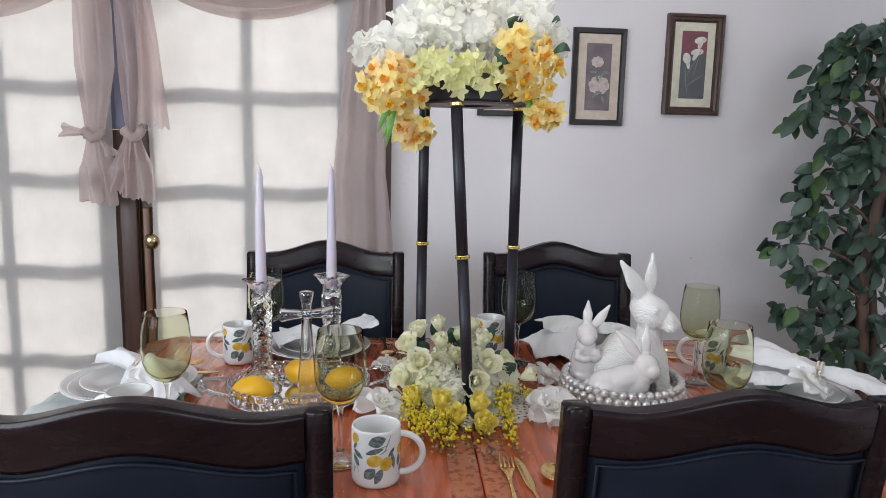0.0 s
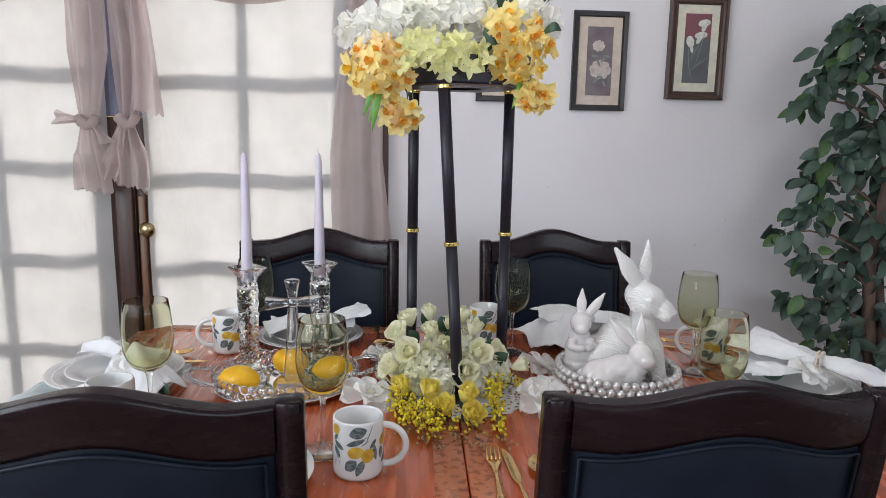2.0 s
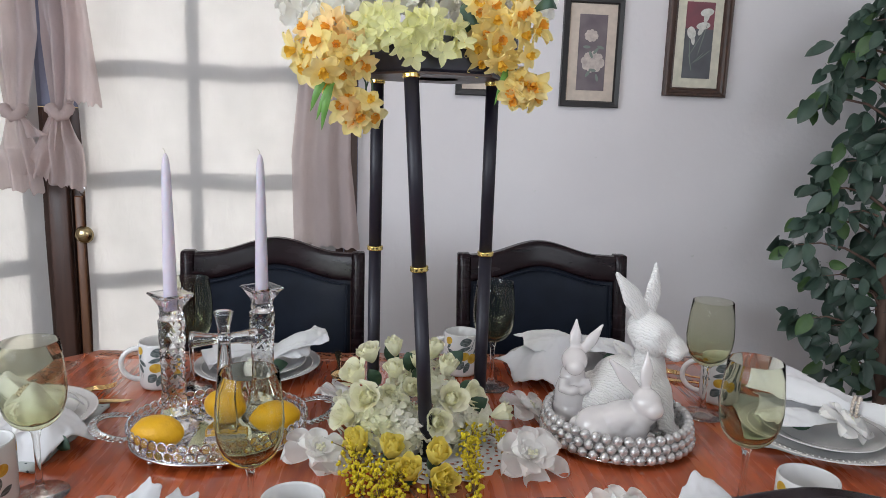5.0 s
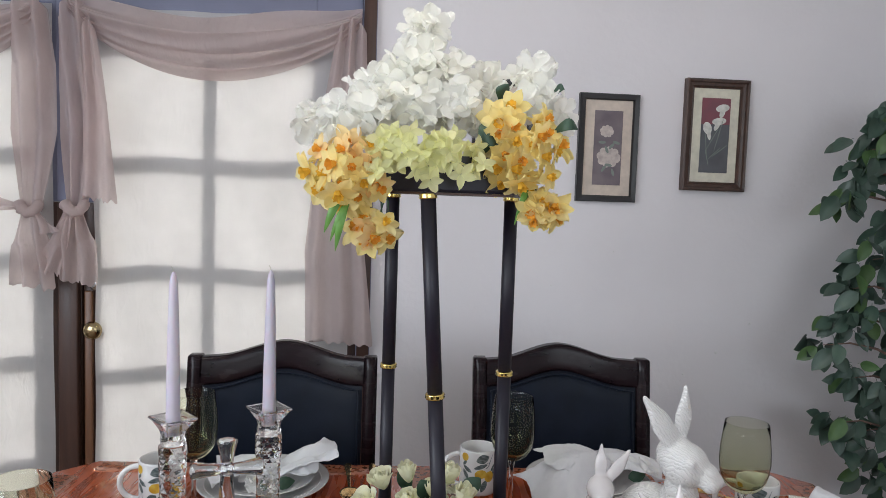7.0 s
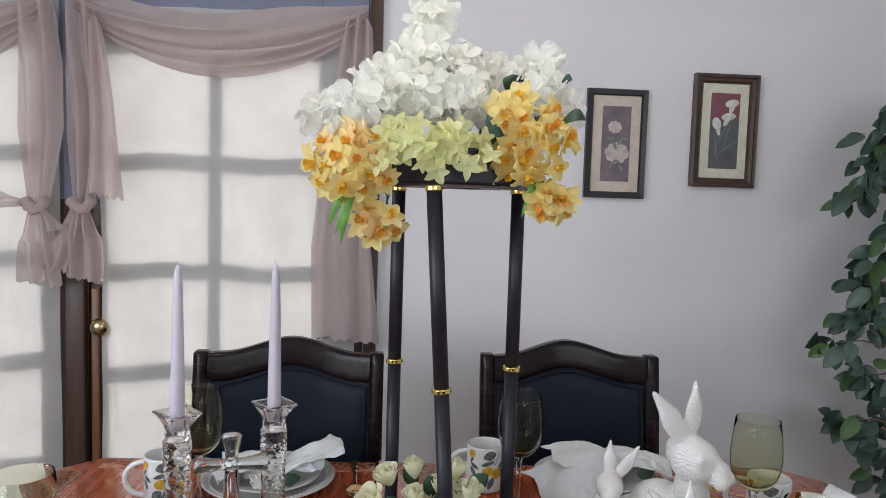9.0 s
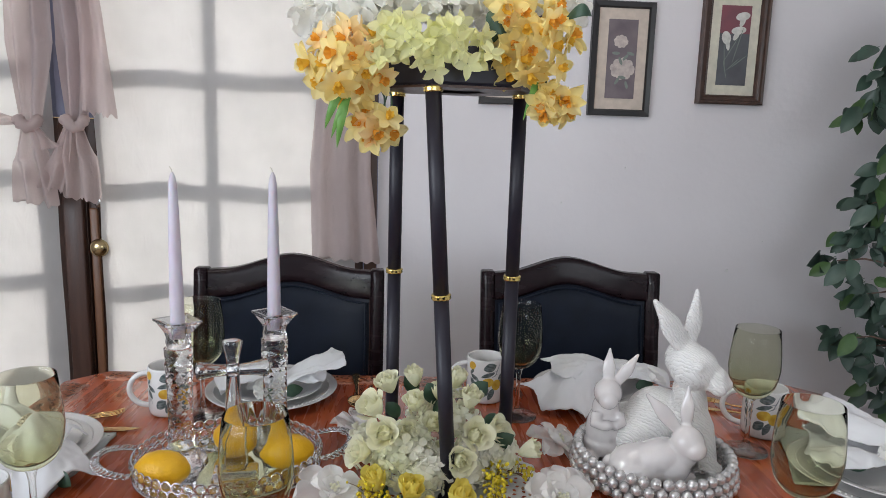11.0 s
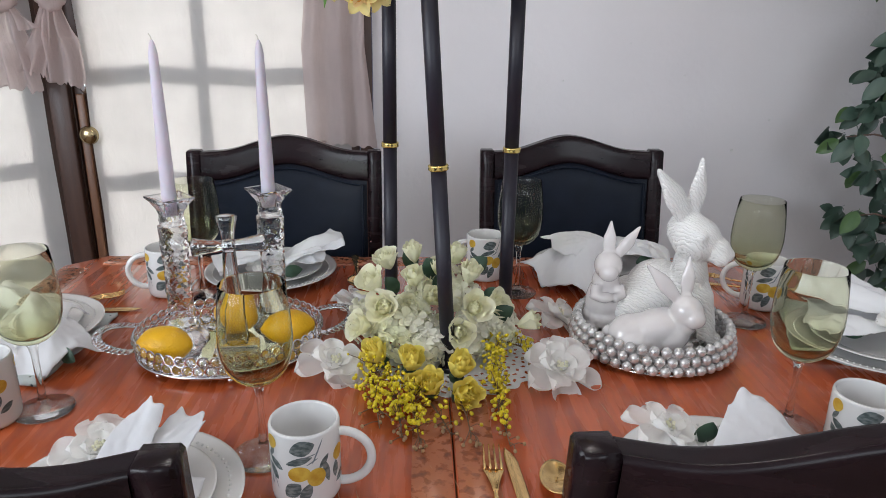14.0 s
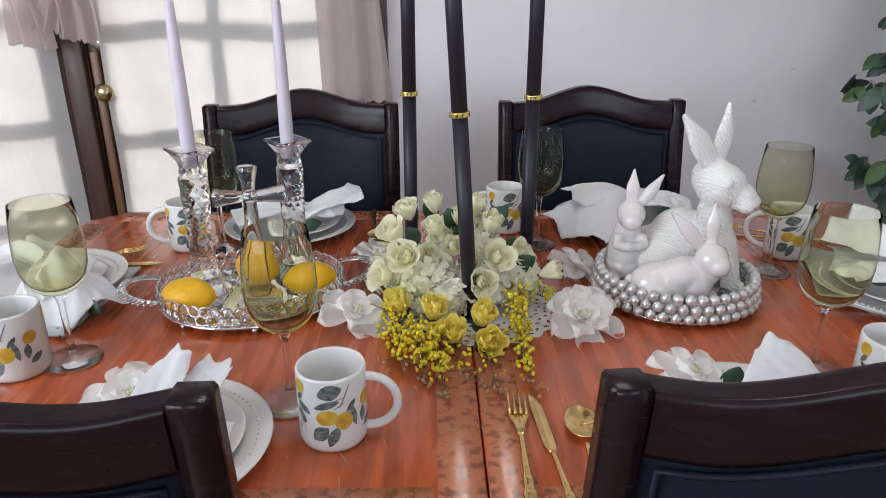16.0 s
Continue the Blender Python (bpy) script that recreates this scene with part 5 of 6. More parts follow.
blobs = [((0.558, 1.498, 0.950), (0.042, 0.036, 0.038), (0, 22, 0)), ((0.546, 1.505, 0.962), (0.034, 0.034, 0.034), (0, 0, 0)), ((0.588, 1.486, 0.935), (0.026, 0.024, 0.023), (0, 25, 0)),
         ((0.604, 1.480, 0.928), (0.014, 0.015, 0.013), (0, 0, 0)), ((0.590, 1.468, 0.923), (0.014, 0.012, 0.012), (0, 0, 0)), ((0.592, 1.497, 0.923), (0.014, 0.012, 0.012), (0, 0, 0)),
         ((0.553, 1.4635, 0.962), (0.0085, 0.006, 0.0085), (0, 0, 0)), ((0.560, 1.534, 0.962), (0.008, 0.006, 0.008), (0, 0, 0)),
         ((0.524, 1.545, 0.842), (0.058, 0.052, 0.054), (0, 35, 0)), ((0.498, 1.555, 0.818), (0.052, 0.054, 0.048), (0, 0, 0)), ((0.482, 1.525, 0.812), (0.042, 0.028, 0.040), (0, 0, 0)), ((0.492, 1.592, 0.812), (0.042, 0.026, 0.040), (0, 0, 0)),
         ((0.562, 1.510, 0.880), (0.030, 0.032, 0.062), (0, -8, 0)), ((0.572, 1.51, 0.835), (0.032, 0.036, 0.05), (0, 0, 0)), ((0.440, 1.575, 0.80), (0.02, 0.02, 0.02), (0, 0, 0)), ((0.49, 1.51, G + 0.012), (0.045, 0.018, 0.012), (0, 0, -10))]
ear(blobs, (0.538, 1.494, 0.980), (0.478, 1.488, 1.066), 0.0180, 0.006, (0.35, -1, 0.1))
ear(blobs, (0.551, 1.510, 0.982), (0.554, 1.500, 1.080), 0.0150, 0.006, (0.2, -1, 0))
limbs = [([(0.568, 1.500, 0.885), (0.578, 1.490, 0.85), (0.586, 1.482, 0.81), (0.590, 1.478, G + 0.008)], [0.016, 0.020, 0.016, 0.016]), ([(0.566, 1.518, 0.885), (0.578, 1.528, 0.85), (0.586, 1.536, 0.81), (0.590, 1.540, G + 0.008)], [0.016, 0.020, 0.016, 0.016]),
         ([(0.590, 1.476, G + 0.009), (0.610, 1.470, G + 0.008)], [0.014, 0.010]), ([(0.590, 1.54, G + 0.009), (0.610, 1.536, G + 0.008)], [0.014, 0.010])]
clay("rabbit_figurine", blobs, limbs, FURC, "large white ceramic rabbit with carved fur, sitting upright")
blobs = [((0.430, 1.546, 0.822), (0.033, 0.031, 0.050), (0, 0, 0)), ((0.432, 1.548, 0.795), (0.038, 0.036, 0.026), (0, 0, 0)), ((0.426, 1.530, 0.894), (0.024, 0.026, 0.024), (15, 0, 0)), ((0.422, 1.513, 0.887), (0.017, 0.018, 0.016), (0, 0, 0)),
         ((0.428, 1.542, 0.862), (0.024, 0.022, 0.024), (0, 0, 0)), ((0.40, 1.522, G + 0.008), (0.016, 0.026, 0.010), (0, 0, -15)), ((0.45, 1.518, G + 0.008), (0.016, 0.026, 0.010), (0, 0, 15)), ((0.422, 1.512, 0.842), (0.013, 0.010, 0.009), (0, 0, 0))]
ear(blobs, (0.426, 1.535, 0.908), (0.430, 1.546, 0.966), 0.0105, 0.005, (-0.2, -1, 0))
ear(blobs, (0.438, 1.535, 0.905), (0.480, 1.546, 0.956), 0.0105, 0.005, (0.1, -1, 0.2))
limbs = [([(0.410, 1.530, 0.856), (0.404, 1.520, 0.842), (0.418, 1.511, 0.840)], [0.011, 0.010, 0.008]), ([(0.446, 1.530, 0.856), (0.450, 1.520, 0.842), (0.434, 1.511, 0.840)], [0.011, 0.010, 0.008])]
clay("rabbit_figurine", blobs, limbs, PEARLC, "small glazed white rabbit standing with folded paws", 0.0022)
blobs = [((0.470, 1.446, 0.806), (0.054, 0.035, 0.035), (0, 4, 0)), ((0.448, 1.448, 0.804), (0.040, 0.036, 0.034), (0, 0, 0)), ((0.505, 1.436, 0.812), (0.034, 0.030, 0.034), (0, -20, 0)), ((0.525, 1.425, 0.852), (0.0265, 0.026, 0.0265), (0, 0, 0)), ((0.531, 1.411, 0.846), (0.019, 0.019, 0.017), (0, 0, 0)), ((0.522, 1.43, 0.83), (0.024, 0.024, 0.022), (0, 0, 0)), ((0.485, 1.44, 0.822), (0.05, 0.033, 0.028), (0, -12, 0)),
         ((0.444, 1.420, 0.794), (0.030, 0.014, 0.025), (0, 0, 0)), ((0.416, 1.462, 0.80), (0.014, 0.014, 0.014), (0, 0, 0)), ((0.518, 1.410, G + 0.008), (0.030, 0.012, 0.009), (0, 0, -12)), ((0.53, 1.452, G + 0.008), (0.028, 0.012, 0.009), (0, 0, 0)), ((0.455, 1.412, G + 0.007), (0.034, 0.011, 0.008), (0, 0, 0))]
ear(blobs, (0.512, 1.430, 0.868), (0.458, 1.440, 0.926), 0.0115, 0.005, (0.1, -1, 0.3))
ear(blobs, (0.525, 1.435, 0.872), (0.527, 1.444, 0.937), 0.0105, 0.005, (-0.2, -1, 0))
clay("rabbit_figurine", blobs, [], PEARLC, "small glazed white rabbit lying down, ears raised", 0.0022)

# ---- silk flowers ----
WHITEP = cloth("white_silk_petal", (0.985, 0.98, 0.95), 0.48, weave=300, col2=(0.97, 0.96, 0.88), island=0.06)
SHEERP = cloth("white_organza_petal", (0.98, 0.97, 0.95), 0.36, 0.16, weave=300, col2=(0.97, 0.96, 0.94), island=0.05)
CREAMP = cloth("cream_silk_petal", (0.985, 0.975, 0.68), 0.42, weave=300, col2=(0.98, 0.96, 0.80), island=0.07)
PALEP = cloth("pale_green_silk_petal", (0.96, 0.97, 0.70), 0.38, weave=300, col2=(0.97, 0.95, 0.86), island=0.08)
LIMEP = cloth("lime_yellow_silk_petal", (0.95, 0.94, 0.60), 0.42, weave=300, col2=(0.88, 0.88, 0.46), island=0.15)
YELLOWP = cloth("yellow_silk_petal", (1.0, 0.85, 0.17), 0.36, weave=300, col2=(1.0, 0.89, 0.30), island=0.04)
DAFFP = cloth("daffodil_petal", (0.98, 0.88, 0.50), 0.45, weave=300, col2=(0.97, 0.80, 0.30), island=0.12)
DAFFO = cloth("daffodil_petal_orange", (0.97, 0.71, 0.36), 0.42, weave=300, col2=(0.96, 0.80, 0.44), island=0.12)
TRUMPET = cloth("orange_trumpet", (0.85, 0.36, 0.05), 0.3, weave=300, col2=(0.86, 0.46, 0.08))
TRUMPETY = cloth("yellow_trumpet", (0.87, 0.58, 0.08), 0.3, weave=300, col2=(0.86, 0.50, 0.07))
LEAFP = M("silk_leaf", (0.045, 0.10, 0.055), 0.5, col2=(0.03, 0.07, 0.045), scale=60, bump=0.1, bscale=200, island=0.25)
BRIGHTLEAF = M("bright_silk_leaf", (0.16, 0.34, 0.07), 0.45, col2=(0.10, 0.26, 0.05), scale=40)
BERRY = M("yellow_berry", (0.78, 0.63, 0.02), 0.32, col2=(0.64, 0.50, 0.02), scale=40, island=0.2)
TWIG = M("brown_twig", (0.17, 0.10, 0.06), 0.7, scale=60, bump=0.2)
BUD = M("tan_bud", (0.42, 0.27, 0.14), 0.5, scale=60)


def petal(bm, m, L, W, cup=0.3, curl=0.3, pointed=False, ruffle=0.0, seed=0.0, nu=4, nv=5):
    """A petal that leaves the origin along y, its face up; cup lifts its sides, curl bends its tip down."""
    def fn(u, v):
        s = 2 * u - 1
        if pointed:
            w = W * math.sin(math.pi * (0.06 + 0.86 * v ** 0.8))
        else:
            v = math.sin(v * math.pi / 2)
            w = W * (0.10 + 0.90 * v ** 0.75) * math.sqrt(max(0.0, 1 - v ** 5)) + 0.0004
        if pointed and v == 1:
            w = 0.0006
        return (w * s, L * v * (1 - (0.0 if pointed else 0.05) * s * s * v), cup * W * s * s * (0.4 + v) - curl * L * v * v + ruffle * L * math.sin(5 * s + seed + 3 * v) * v)
    return sheet(bm, fn, nu, nv, m)


def template(bm):
    bm.verts.index_update()
    t = ([v.co.copy() for v in bm.verts], [tuple(v.index for v in f.verts) for f in bm.faces])
    bm.free()
    return t


def scatter(name, temps, poses, material, rng):
    """One mesh of many copies of the templates."""
    V, F = [], []
    for m in poses:
        vs, fs = rng.choice(temps)
        k = len(V)
        V += [m @ v for v in vs]
        F += [tuple(i + k for i in f) for f in fs]
    me = bpy.data.meshes.new(name)
    me.from_pydata(V, [], F)
    me.materials.append(material)
    me.polygons.foreach_set("use_smooth", [True] * len(me.polygons))
    return me


def floret(L, W, seed, n=4, pointed=False, lift=0.42, cup=0.5, curl=0.30):
    bm = bmesh.new()
    r = random.Random(seed)
    for i in range(n):
        m = Matrix.Rotation(2 * math.pi * i / n + r.uniform(-0.15, 0.15), 4, "Z") @ Matrix.Rotation(lift + r.uniform(-0.2, 0.2), 4, "X") @ Matrix.Translation((0, 0.0008, 0.0003 * (i % 2)))
        petal(bm, m, L * r.uniform(0.85, 1.1), W * r.uniform(0.85, 1.1), cup, curl, pointed, 0.04, r.uniform(0, 6), 5, 6)
    return template(bm)


BIGF = [floret(0.0315 + 0.002 * (s % 3), 0.0165, s, 5 if s > 2 else 4, lift=0.20 + 0.10 * (s % 2), cup=0.14, curl=0.12) for s in range(6)]
SMALLF = [floret(0.0155, 0.0094, s + 10, lift=0.22, cup=0.2, curl=0.15) for s in range(4)]
STARF = [floret(0.0215, 0.0066, s + 20, 5, True, 0.30, 0.25, 0.15) for s in range(3)]


def dome(centre, r, n, rng, low=-0.5, squash=1.0):
    """Poses spread over a ball, each looking outwards."""
    out = []
    for i in range(n):
        z = 1 - (1 - low) * (i + 0.5) / n
        a = i * 2.399963 + rng.uniform(-0.2, 0.2)
        q = math.sqrt(max(0, 1 - z * z))
        d = Vector((q * math.cos(a), q * math.sin(a), z * squash))
        p = Vector(centre) + d * r * rng.uniform(0.80, 1.12)
        look_d = d + Vector((rng.gauss(0, 0.42), rng.gauss(0, 0.42), rng.gauss(0, 0.42)))
        out.append(facing(p, look_d, rng.uniform(0, 6)))
    return out


rng = random.Random(21)
arr = thing("flower_arrangement", pose(0, 0, 0), "large silk arrangement of white hydrangeas and yellow daffodils in a box", "flower arrangement")
HEADS = [((0.094, 1.53, 1.640), 0.030, 8), ((0.108, 1.53, 1.652), 0.018, 5), ((0.096, 1.50, 1.590), 0.038, 11), ((0.050, 1.50, 1.560), 0.036, 10), ((0.147, 1.53, 1.588), 0.026, 6), ((0.010, 1.53, 1.545), 0.024, 6), ((0.208, 1.55, 1.572), 0.024, 6),
         ((0.090, 1.47, 1.522), 0.048, 16), ((0.028, 1.47, 1.508), 0.042, 13), ((-0.026, 1.49, 1.500), 0.032, 9), ((-0.066, 1.50, 1.494), 0.026, 8), ((-0.020, 1.47, 1.470), 0.026, 8), ((0.150, 1.48, 1.520), 0.040, 13),
         ((0.276, 1.53, 1.585), 0.028, 8), ((0.276, 1.50, 1.542), 0.030, 9), ((0.318, 1.51, 1.520), 0.020, 5), ((0.118, 1.61, 1.540), 0.056, 18), ((0.221, 1.58, 1.510), 0.044, 12), ((0.006, 1.59, 1.508), 0.046, 13)]
for cpt, r, n in HEADS:
    part("hydrangea_head", scatter("hydrangea_head", BIGF, dome(cpt, r * 0.62, n, rng, -0.75), WHITEP, rng), None, arr)
poses = []
for i in range(32):
    x = 0.026 + 0.160 * ((i * 0.618) % 1.0) + rng.uniform(-0.008, 0.008)
    z = 1.424 + 0.058 * ((i * 0.417) % 1.0) - 0.12 * abs(x - 0.095)
    y = 1.402 + abs(x - 0.11) * 0.15 + rng.uniform(-0.014, 0.018)
    poses.append(facing((x, y, z), (rng.gauss((x - 0.12) * 3, 0.5), -0.9, rng.gauss(-0.1, 0.5)), rng.uniform(0, 6)))
poses.append(facing((0.108, 1.402, 1.408), (0.1, -0.8, -0.5), 1.0))
LIME = [scatter("lime_flower", [f], [Matrix()], LIMEP, rng) for f in STARF]
for k, m in enumerate(poses):
    part("lime_flower", LIME[k % 3], None, arr, at=m)

# daffodils: one flower with its trumpet, copied
def daffodil_meshes(seed, pm, tm):
    r = random.Random(seed)
    bm = bmesh.new()
    for i in range(6):
        m = Matrix.Rotation(math.pi / 3 * i + r.uniform(-0.12, 0.12), 4, "Z") @ Matrix.Rotation(0.15 + 0.12 * (i % 2), 4, "X") @ Matrix.Translation((0, 0.003, 0.0006 * (i % 2)))
        petal(bm, m, 0.0265 * r.uniform(0.9, 1.1), 0.0102, 0.25, 0.15, True, 0.05, r.uniform(0, 6))
    tube(bm, [(0, 0, 0), (0, 0, -0.010), (0.002, 0, -0.022)], [0.004, 0.003, 0.0016], 8)
    pme = link_mesh("daffodil", bm, pm)
    bm = bmesh.new()
    def fn(u, v):
        k = 2 * math.pi * u
        rr = 0.0042 + 0.0036 * v ** 1.5 + 0.0010 * math.sin(k * 7) * v * v
        return (rr * math.cos(k), rr * math.sin(k), 0.001 + 0.0125 * v + 0.0012 * math.sin(k * 6 + 1) * v * v)
    sheet(bm, fn, 36, 6)
    lathe(bm, [(0.0041, 0.0012), (0.002, 0.003), (0, 0.004)], 12)
    return pme, link_mesh("trumpet", bm, tm)


DAFFS = [daffodil_meshes(1, DAFFP, TRUMPET), daffodil_meshes(2, DAFFO, TRUMPET), daffodil_meshes(3, DAFFP, TRUMPETY), daffodil_meshes(4, DAFFP, TRUMPETY)]


def daffodil(p, d, kind, size=1.0):
    pme, tme = DAFFS[kind]
    ob = part("daffodil", pme, None, arr, at=facing(p, d, rng.uniform(0, 6)) @ Matrix.Scale(size, 4))
    part("trumpet", tme, None, ob)


def spray(n, c, rad, kinds, lean):
    for i in range(n):
        a, q = i * 2.4 + rng.uniform(-0.3, 0.3), math.sqrt((i + 0.5) / n)
        x, z = q * math.cos(a), q * math.sin(a)
        p = (c[0] + rad[0] * x, c[1] - rad[1] * (1 - q * q) + rng.uniform(-0.018, 0.022), c[2] + rad[2] * z)
        daffodil(p, (lean + 0.9 * x + rng.gauss(0, 0.45), -0.9, 0.6 * z + rng.gauss(-0.15, 0.45)), rng.choice(kinds), rng.uniform(0.78, 1.08))


spray(19, (-0.014, 1.438, 1.418), (0.056, 0.035, 0.052), (0, 1, 1, 0, 2, 0, 2), -0.5)
spray(8, (0.028, 1.438, 1.334), (0.030, 0.015, 0.018), (0, 0, 2, 1), 0.1)
spray(24, (0.244, 1.440, 1.462), (0.066, 0.040, 0.066), (0, 3, 2, 0, 3, 0, 2), 0.4)
spray(8, (0.284, 1.440, 1.370), (0.028, 0.015, 0.018), (0, 1, 3, 0), 0.2)


def leaf_blade(bm, p, q, w, lift=0.02):
    p, q = Vector(p), Vector(q)
    d = q - p
    s = d.cross(Vector((0, -1, 0.2))).normalized()
    def fn(u, v):
        k = 2 * u - 1
        ww = w * math.sin(math.pi * (0.04 + 0.95 * v)) ** 0.8
        c = p + d * v + Vector((0, -lift, lift * 0.4)) * math.sin(math.pi * v)
        r = c + s * ww * k
        return (r.x, r.y + 0.25 * ww * k * k, r.z)
    return sheet(bm, fn, 4, 8)


for p, q, w in (((-0.015, 1.45, 1.385), (-0.045, 1.44, 1.325), 0.006), ((-0.010, 1.45, 1.38), (-0.028, 1.44, 1.298), 0.006), ((-0.004, 1.45, 1.38), (-0.036, 1.44, 1.312), 0.005), ((0.262, 1.46, 1.41), (0.240, 1.44, 1.345), 0.005)):
    part("leaf", leaf_blade(bmesh.new(), p, q, w), BRIGHTLEAF, arr, "bright green narrow leaf")
for p, q, w in (((0.225, 1.49, 1.53), (0.212, 1.47, 1.556), 0.012), ((0.290, 1.42, 1.485), (0.325, 1.415, 1.490), 0.009), ((0.215, 1.46, 1.47), (0.185, 1.43, 1.465), 0.018), ((0.20, 1.46, 1.50), (0.19, 1.44, 1.45), 0.016),
                ((0.300, 1.49, 1.545), (0.318, 1.475, 1.556), 0.006)):
    part("leaf", leaf_blade(bmesh.new(), p, q, w), LEAFP, arr, "dark green leaf")
bm = bmesh.new()
for x0, z0, x1, z1 in ((0.025, 1.40, 0.042, 1.325), (0.035, 1.40, 0.052, 1.33), (0.045, 1.40, 0.030, 1.33), (0.245, 1.43, 0.262, 1.36), (0.255, 1.43, 0.280, 1.36), (0.235, 1.43, 0.268, 1.37)):
    tube(bm, [(x0, 1.46, z0), ((x0 + x1) / 2 + 0.005, 1.45, (z0 + z1) / 2 + 0.01), (x1, 1.455, z1)], 0.0013, 6)
tagged(part("stems", bm, LEAFP, arr, "thin green flower stems"), kind="stuff")


# ---- roses and loose blossoms on the table ----
def rose_mesh(seed, material, open_=1.0, loose=False, tall=1.35):
    """A rose as one mesh, or with loose as a list of its petals."""
    petals = []
    r = random.Random(seed)
    bm = ball(bmesh.new(), (0, 0, 0.011 * tall - 0.004), (0.008 + 0.004 * open_, 0.008 + 0.004 * open_, 0.010 * tall), 12, 8)
    layers = [(3, 0.003, 0.0065, 0.025, 2.2), (4, 0.005, 0.0095, 0.027, 2.0), (5, 0.009, 0.015, 0.027, 1.7), (5, 0.012, 0.022, 0.0265, 1.5), (5, 0.013, 0.026, 0.0245, 1.4)]
    for (n, r0, r1, h, span), shut in zip(layers, (0.82, 0.68, 0.50, 0.42 - 0.36 * open_, 0.30 - 0.34 * open_)):
        a0 = r.uniform(0, 6)
        for i in range(n):
            a = a0 + 2 * math.pi * i / n + r.uniform(-0.15, 0.15)
            hh, rr, sp, ph = h * tall * r.uniform(0.9, 1.1), (r0 + (r1 - r0) * open_) * r.uniform(0.95, 1.05), span, r.uniform(0, 6)
            def fn(u, v):
                s = 2 * u - 1
                edge = math.sqrt(max(0.0, 1 - (s * 0.96) ** 4))
                k = a + s * sp * 0.5 * (0.55 + 0.45 * v)
                t = v * (0.72 + 0.28 * edge)
                rad = (0.003 + (rr - 0.003) * t ** 0.7) * (1 - shut * t ** 2.2) + 0.0022 * math.sin(3 * s + ph) * v + (0.010 * open_ * max(0, v - 0.72) ** 1.1 * (rr / 0.02) if shut < 0.1 else 0)
                z = hh * t - 0.010 * max(0, v - 0.78) * (rr / 0.02)
                return (rad * math.cos(k), rad * math.sin(k), z - 0.004)
            sheet(bm, fn, 6, 6)
            if loose:
                petals.append(link_mesh("petal", bm, material))
                bm = bmesh.new()
    return petals if loose else link_mesh("rose", bm, material)


CREAMR = [rose_mesh(s, CREAMP, o) for s, o in ((1, 0.75), (2, 0.55), (3, 0.42), (4, 0.85))]
YELLR = [rose_mesh(s, YELLOWP, o, True, 1.3) for s, o in ((5, 0.42), (6, 0.34), (7, 0.52))]
bq = thing("rose_bouquet", pose(0, 0, 0), "low bouquet of cream roses and pale hydrangeas round the stand", "bouquet")
CREAM_AT = [(0.049, 1.450, 0.866, -0.3, -1, 0.5), (0.096, 1.520, 0.879, -0.1, -0.5, 0.9), (0.099, 1.580, 0.898, -0.2, -0.2, 1), (0.036, 1.520, 0.870, -0.7, -0.4, 0.9), (0.056, 1.580, 0.886, -0.4, -0.2, 1), (0.123, 1.490, 0.860, 0.1, -0.8, 0.7),
            (0.188, 1.540, 0.874, 0.2, -0.4, 1), (0.187, 1.460, 0.856, 0.25, -1, 0.6), (0.163, 1.440, 0.828, 0.1, -1, 0.3), (0.170, 1.600, 0.886, 0.1, -0.2, 1), (0.268, 1.470, 0.822, 0.9, -0.3, 0.5), (0.021, 1.460, 0.830, -0.9, -0.5, 0.4), (0.218, 1.500, 0.840, 0.7, -0.6, 0.6), (0.082, 1.480, 0.852, 0.0, -0.9, 0.6), (0.140, 1.550, 0.884, 0, -0.3, 1)]
for i, (x, y, z, a, b, cc) in enumerate(CREAM_AT):
    part("rose", CREAMR[i % 4], None, bq, at=facing((x, y, z - 0.008), (a, b, cc), i * 1.3) @ Matrix.Scale(1.0 if i % 3 else 1.12, 4))
for cpt, r, n in (((0.075, 1.475, 0.808), 0.050, 48), ((0.190, 1.465, 0.794), 0.036, 32), ((0.226, 1.495, 0.800), 0.036, 32), ((0.150, 1.570, 0.815), 0.060, 44), ((0.112, 1.445, 0.792), 0.036, 30), ((0.025, 1.530, 0.795), 0.036, 28)):
    part("hydrangea_head", scatter("hydrangea_head", SMALLF, dome(cpt, r, int(n * 1.7), rng, -0.55), PALEP, rng), None, bq, "pale green-white hydrangea head")
for p, q, w in (((0.135, 1.56, 0.860), (0.118, 1.545, 0.905), 0.016), ((0.190, 1.58, 0.860), (0.225, 1.575, 0.895), 0.016), ((0.215, 1.54, 0.83), (0.245, 1.52, 0.855), 0.014), ((0.13, 1.54, 0.85), (0.155, 1.53, 0.885), 0.013), ((0.215, 1.49, 0.81), (0.255, 1.47, 0.845), 0.016), ((0.07, 1.53, 0.85), (0.05, 1.51, 0.885), 0.012), ((0.10, 1.60, 0.86), (0.085, 1.60, 0.905), 0.014)):
    part("leaf", leaf_blade(bmesh.new(), p, q, w, 0.008), LEAFP, bq, "dark green leaf")

YELLOW_AT = [(0.040, 1.430, 0.783, -0.4, -0.4, 0.9), (0.085, 1.400, 0.786, 0.1, -0.5, 0.9), (0.088, 1.360, 0.774, 0.2, -0.8, 0.7), (0.116, 1.347, 0.776, -0.1, -0.7, 0.9), (0.156, 1.372, 0.787, 0.2, -0.5, 1.0), (0.157, 1.330, 0.774, 0.3, -0.9, 0.6)]
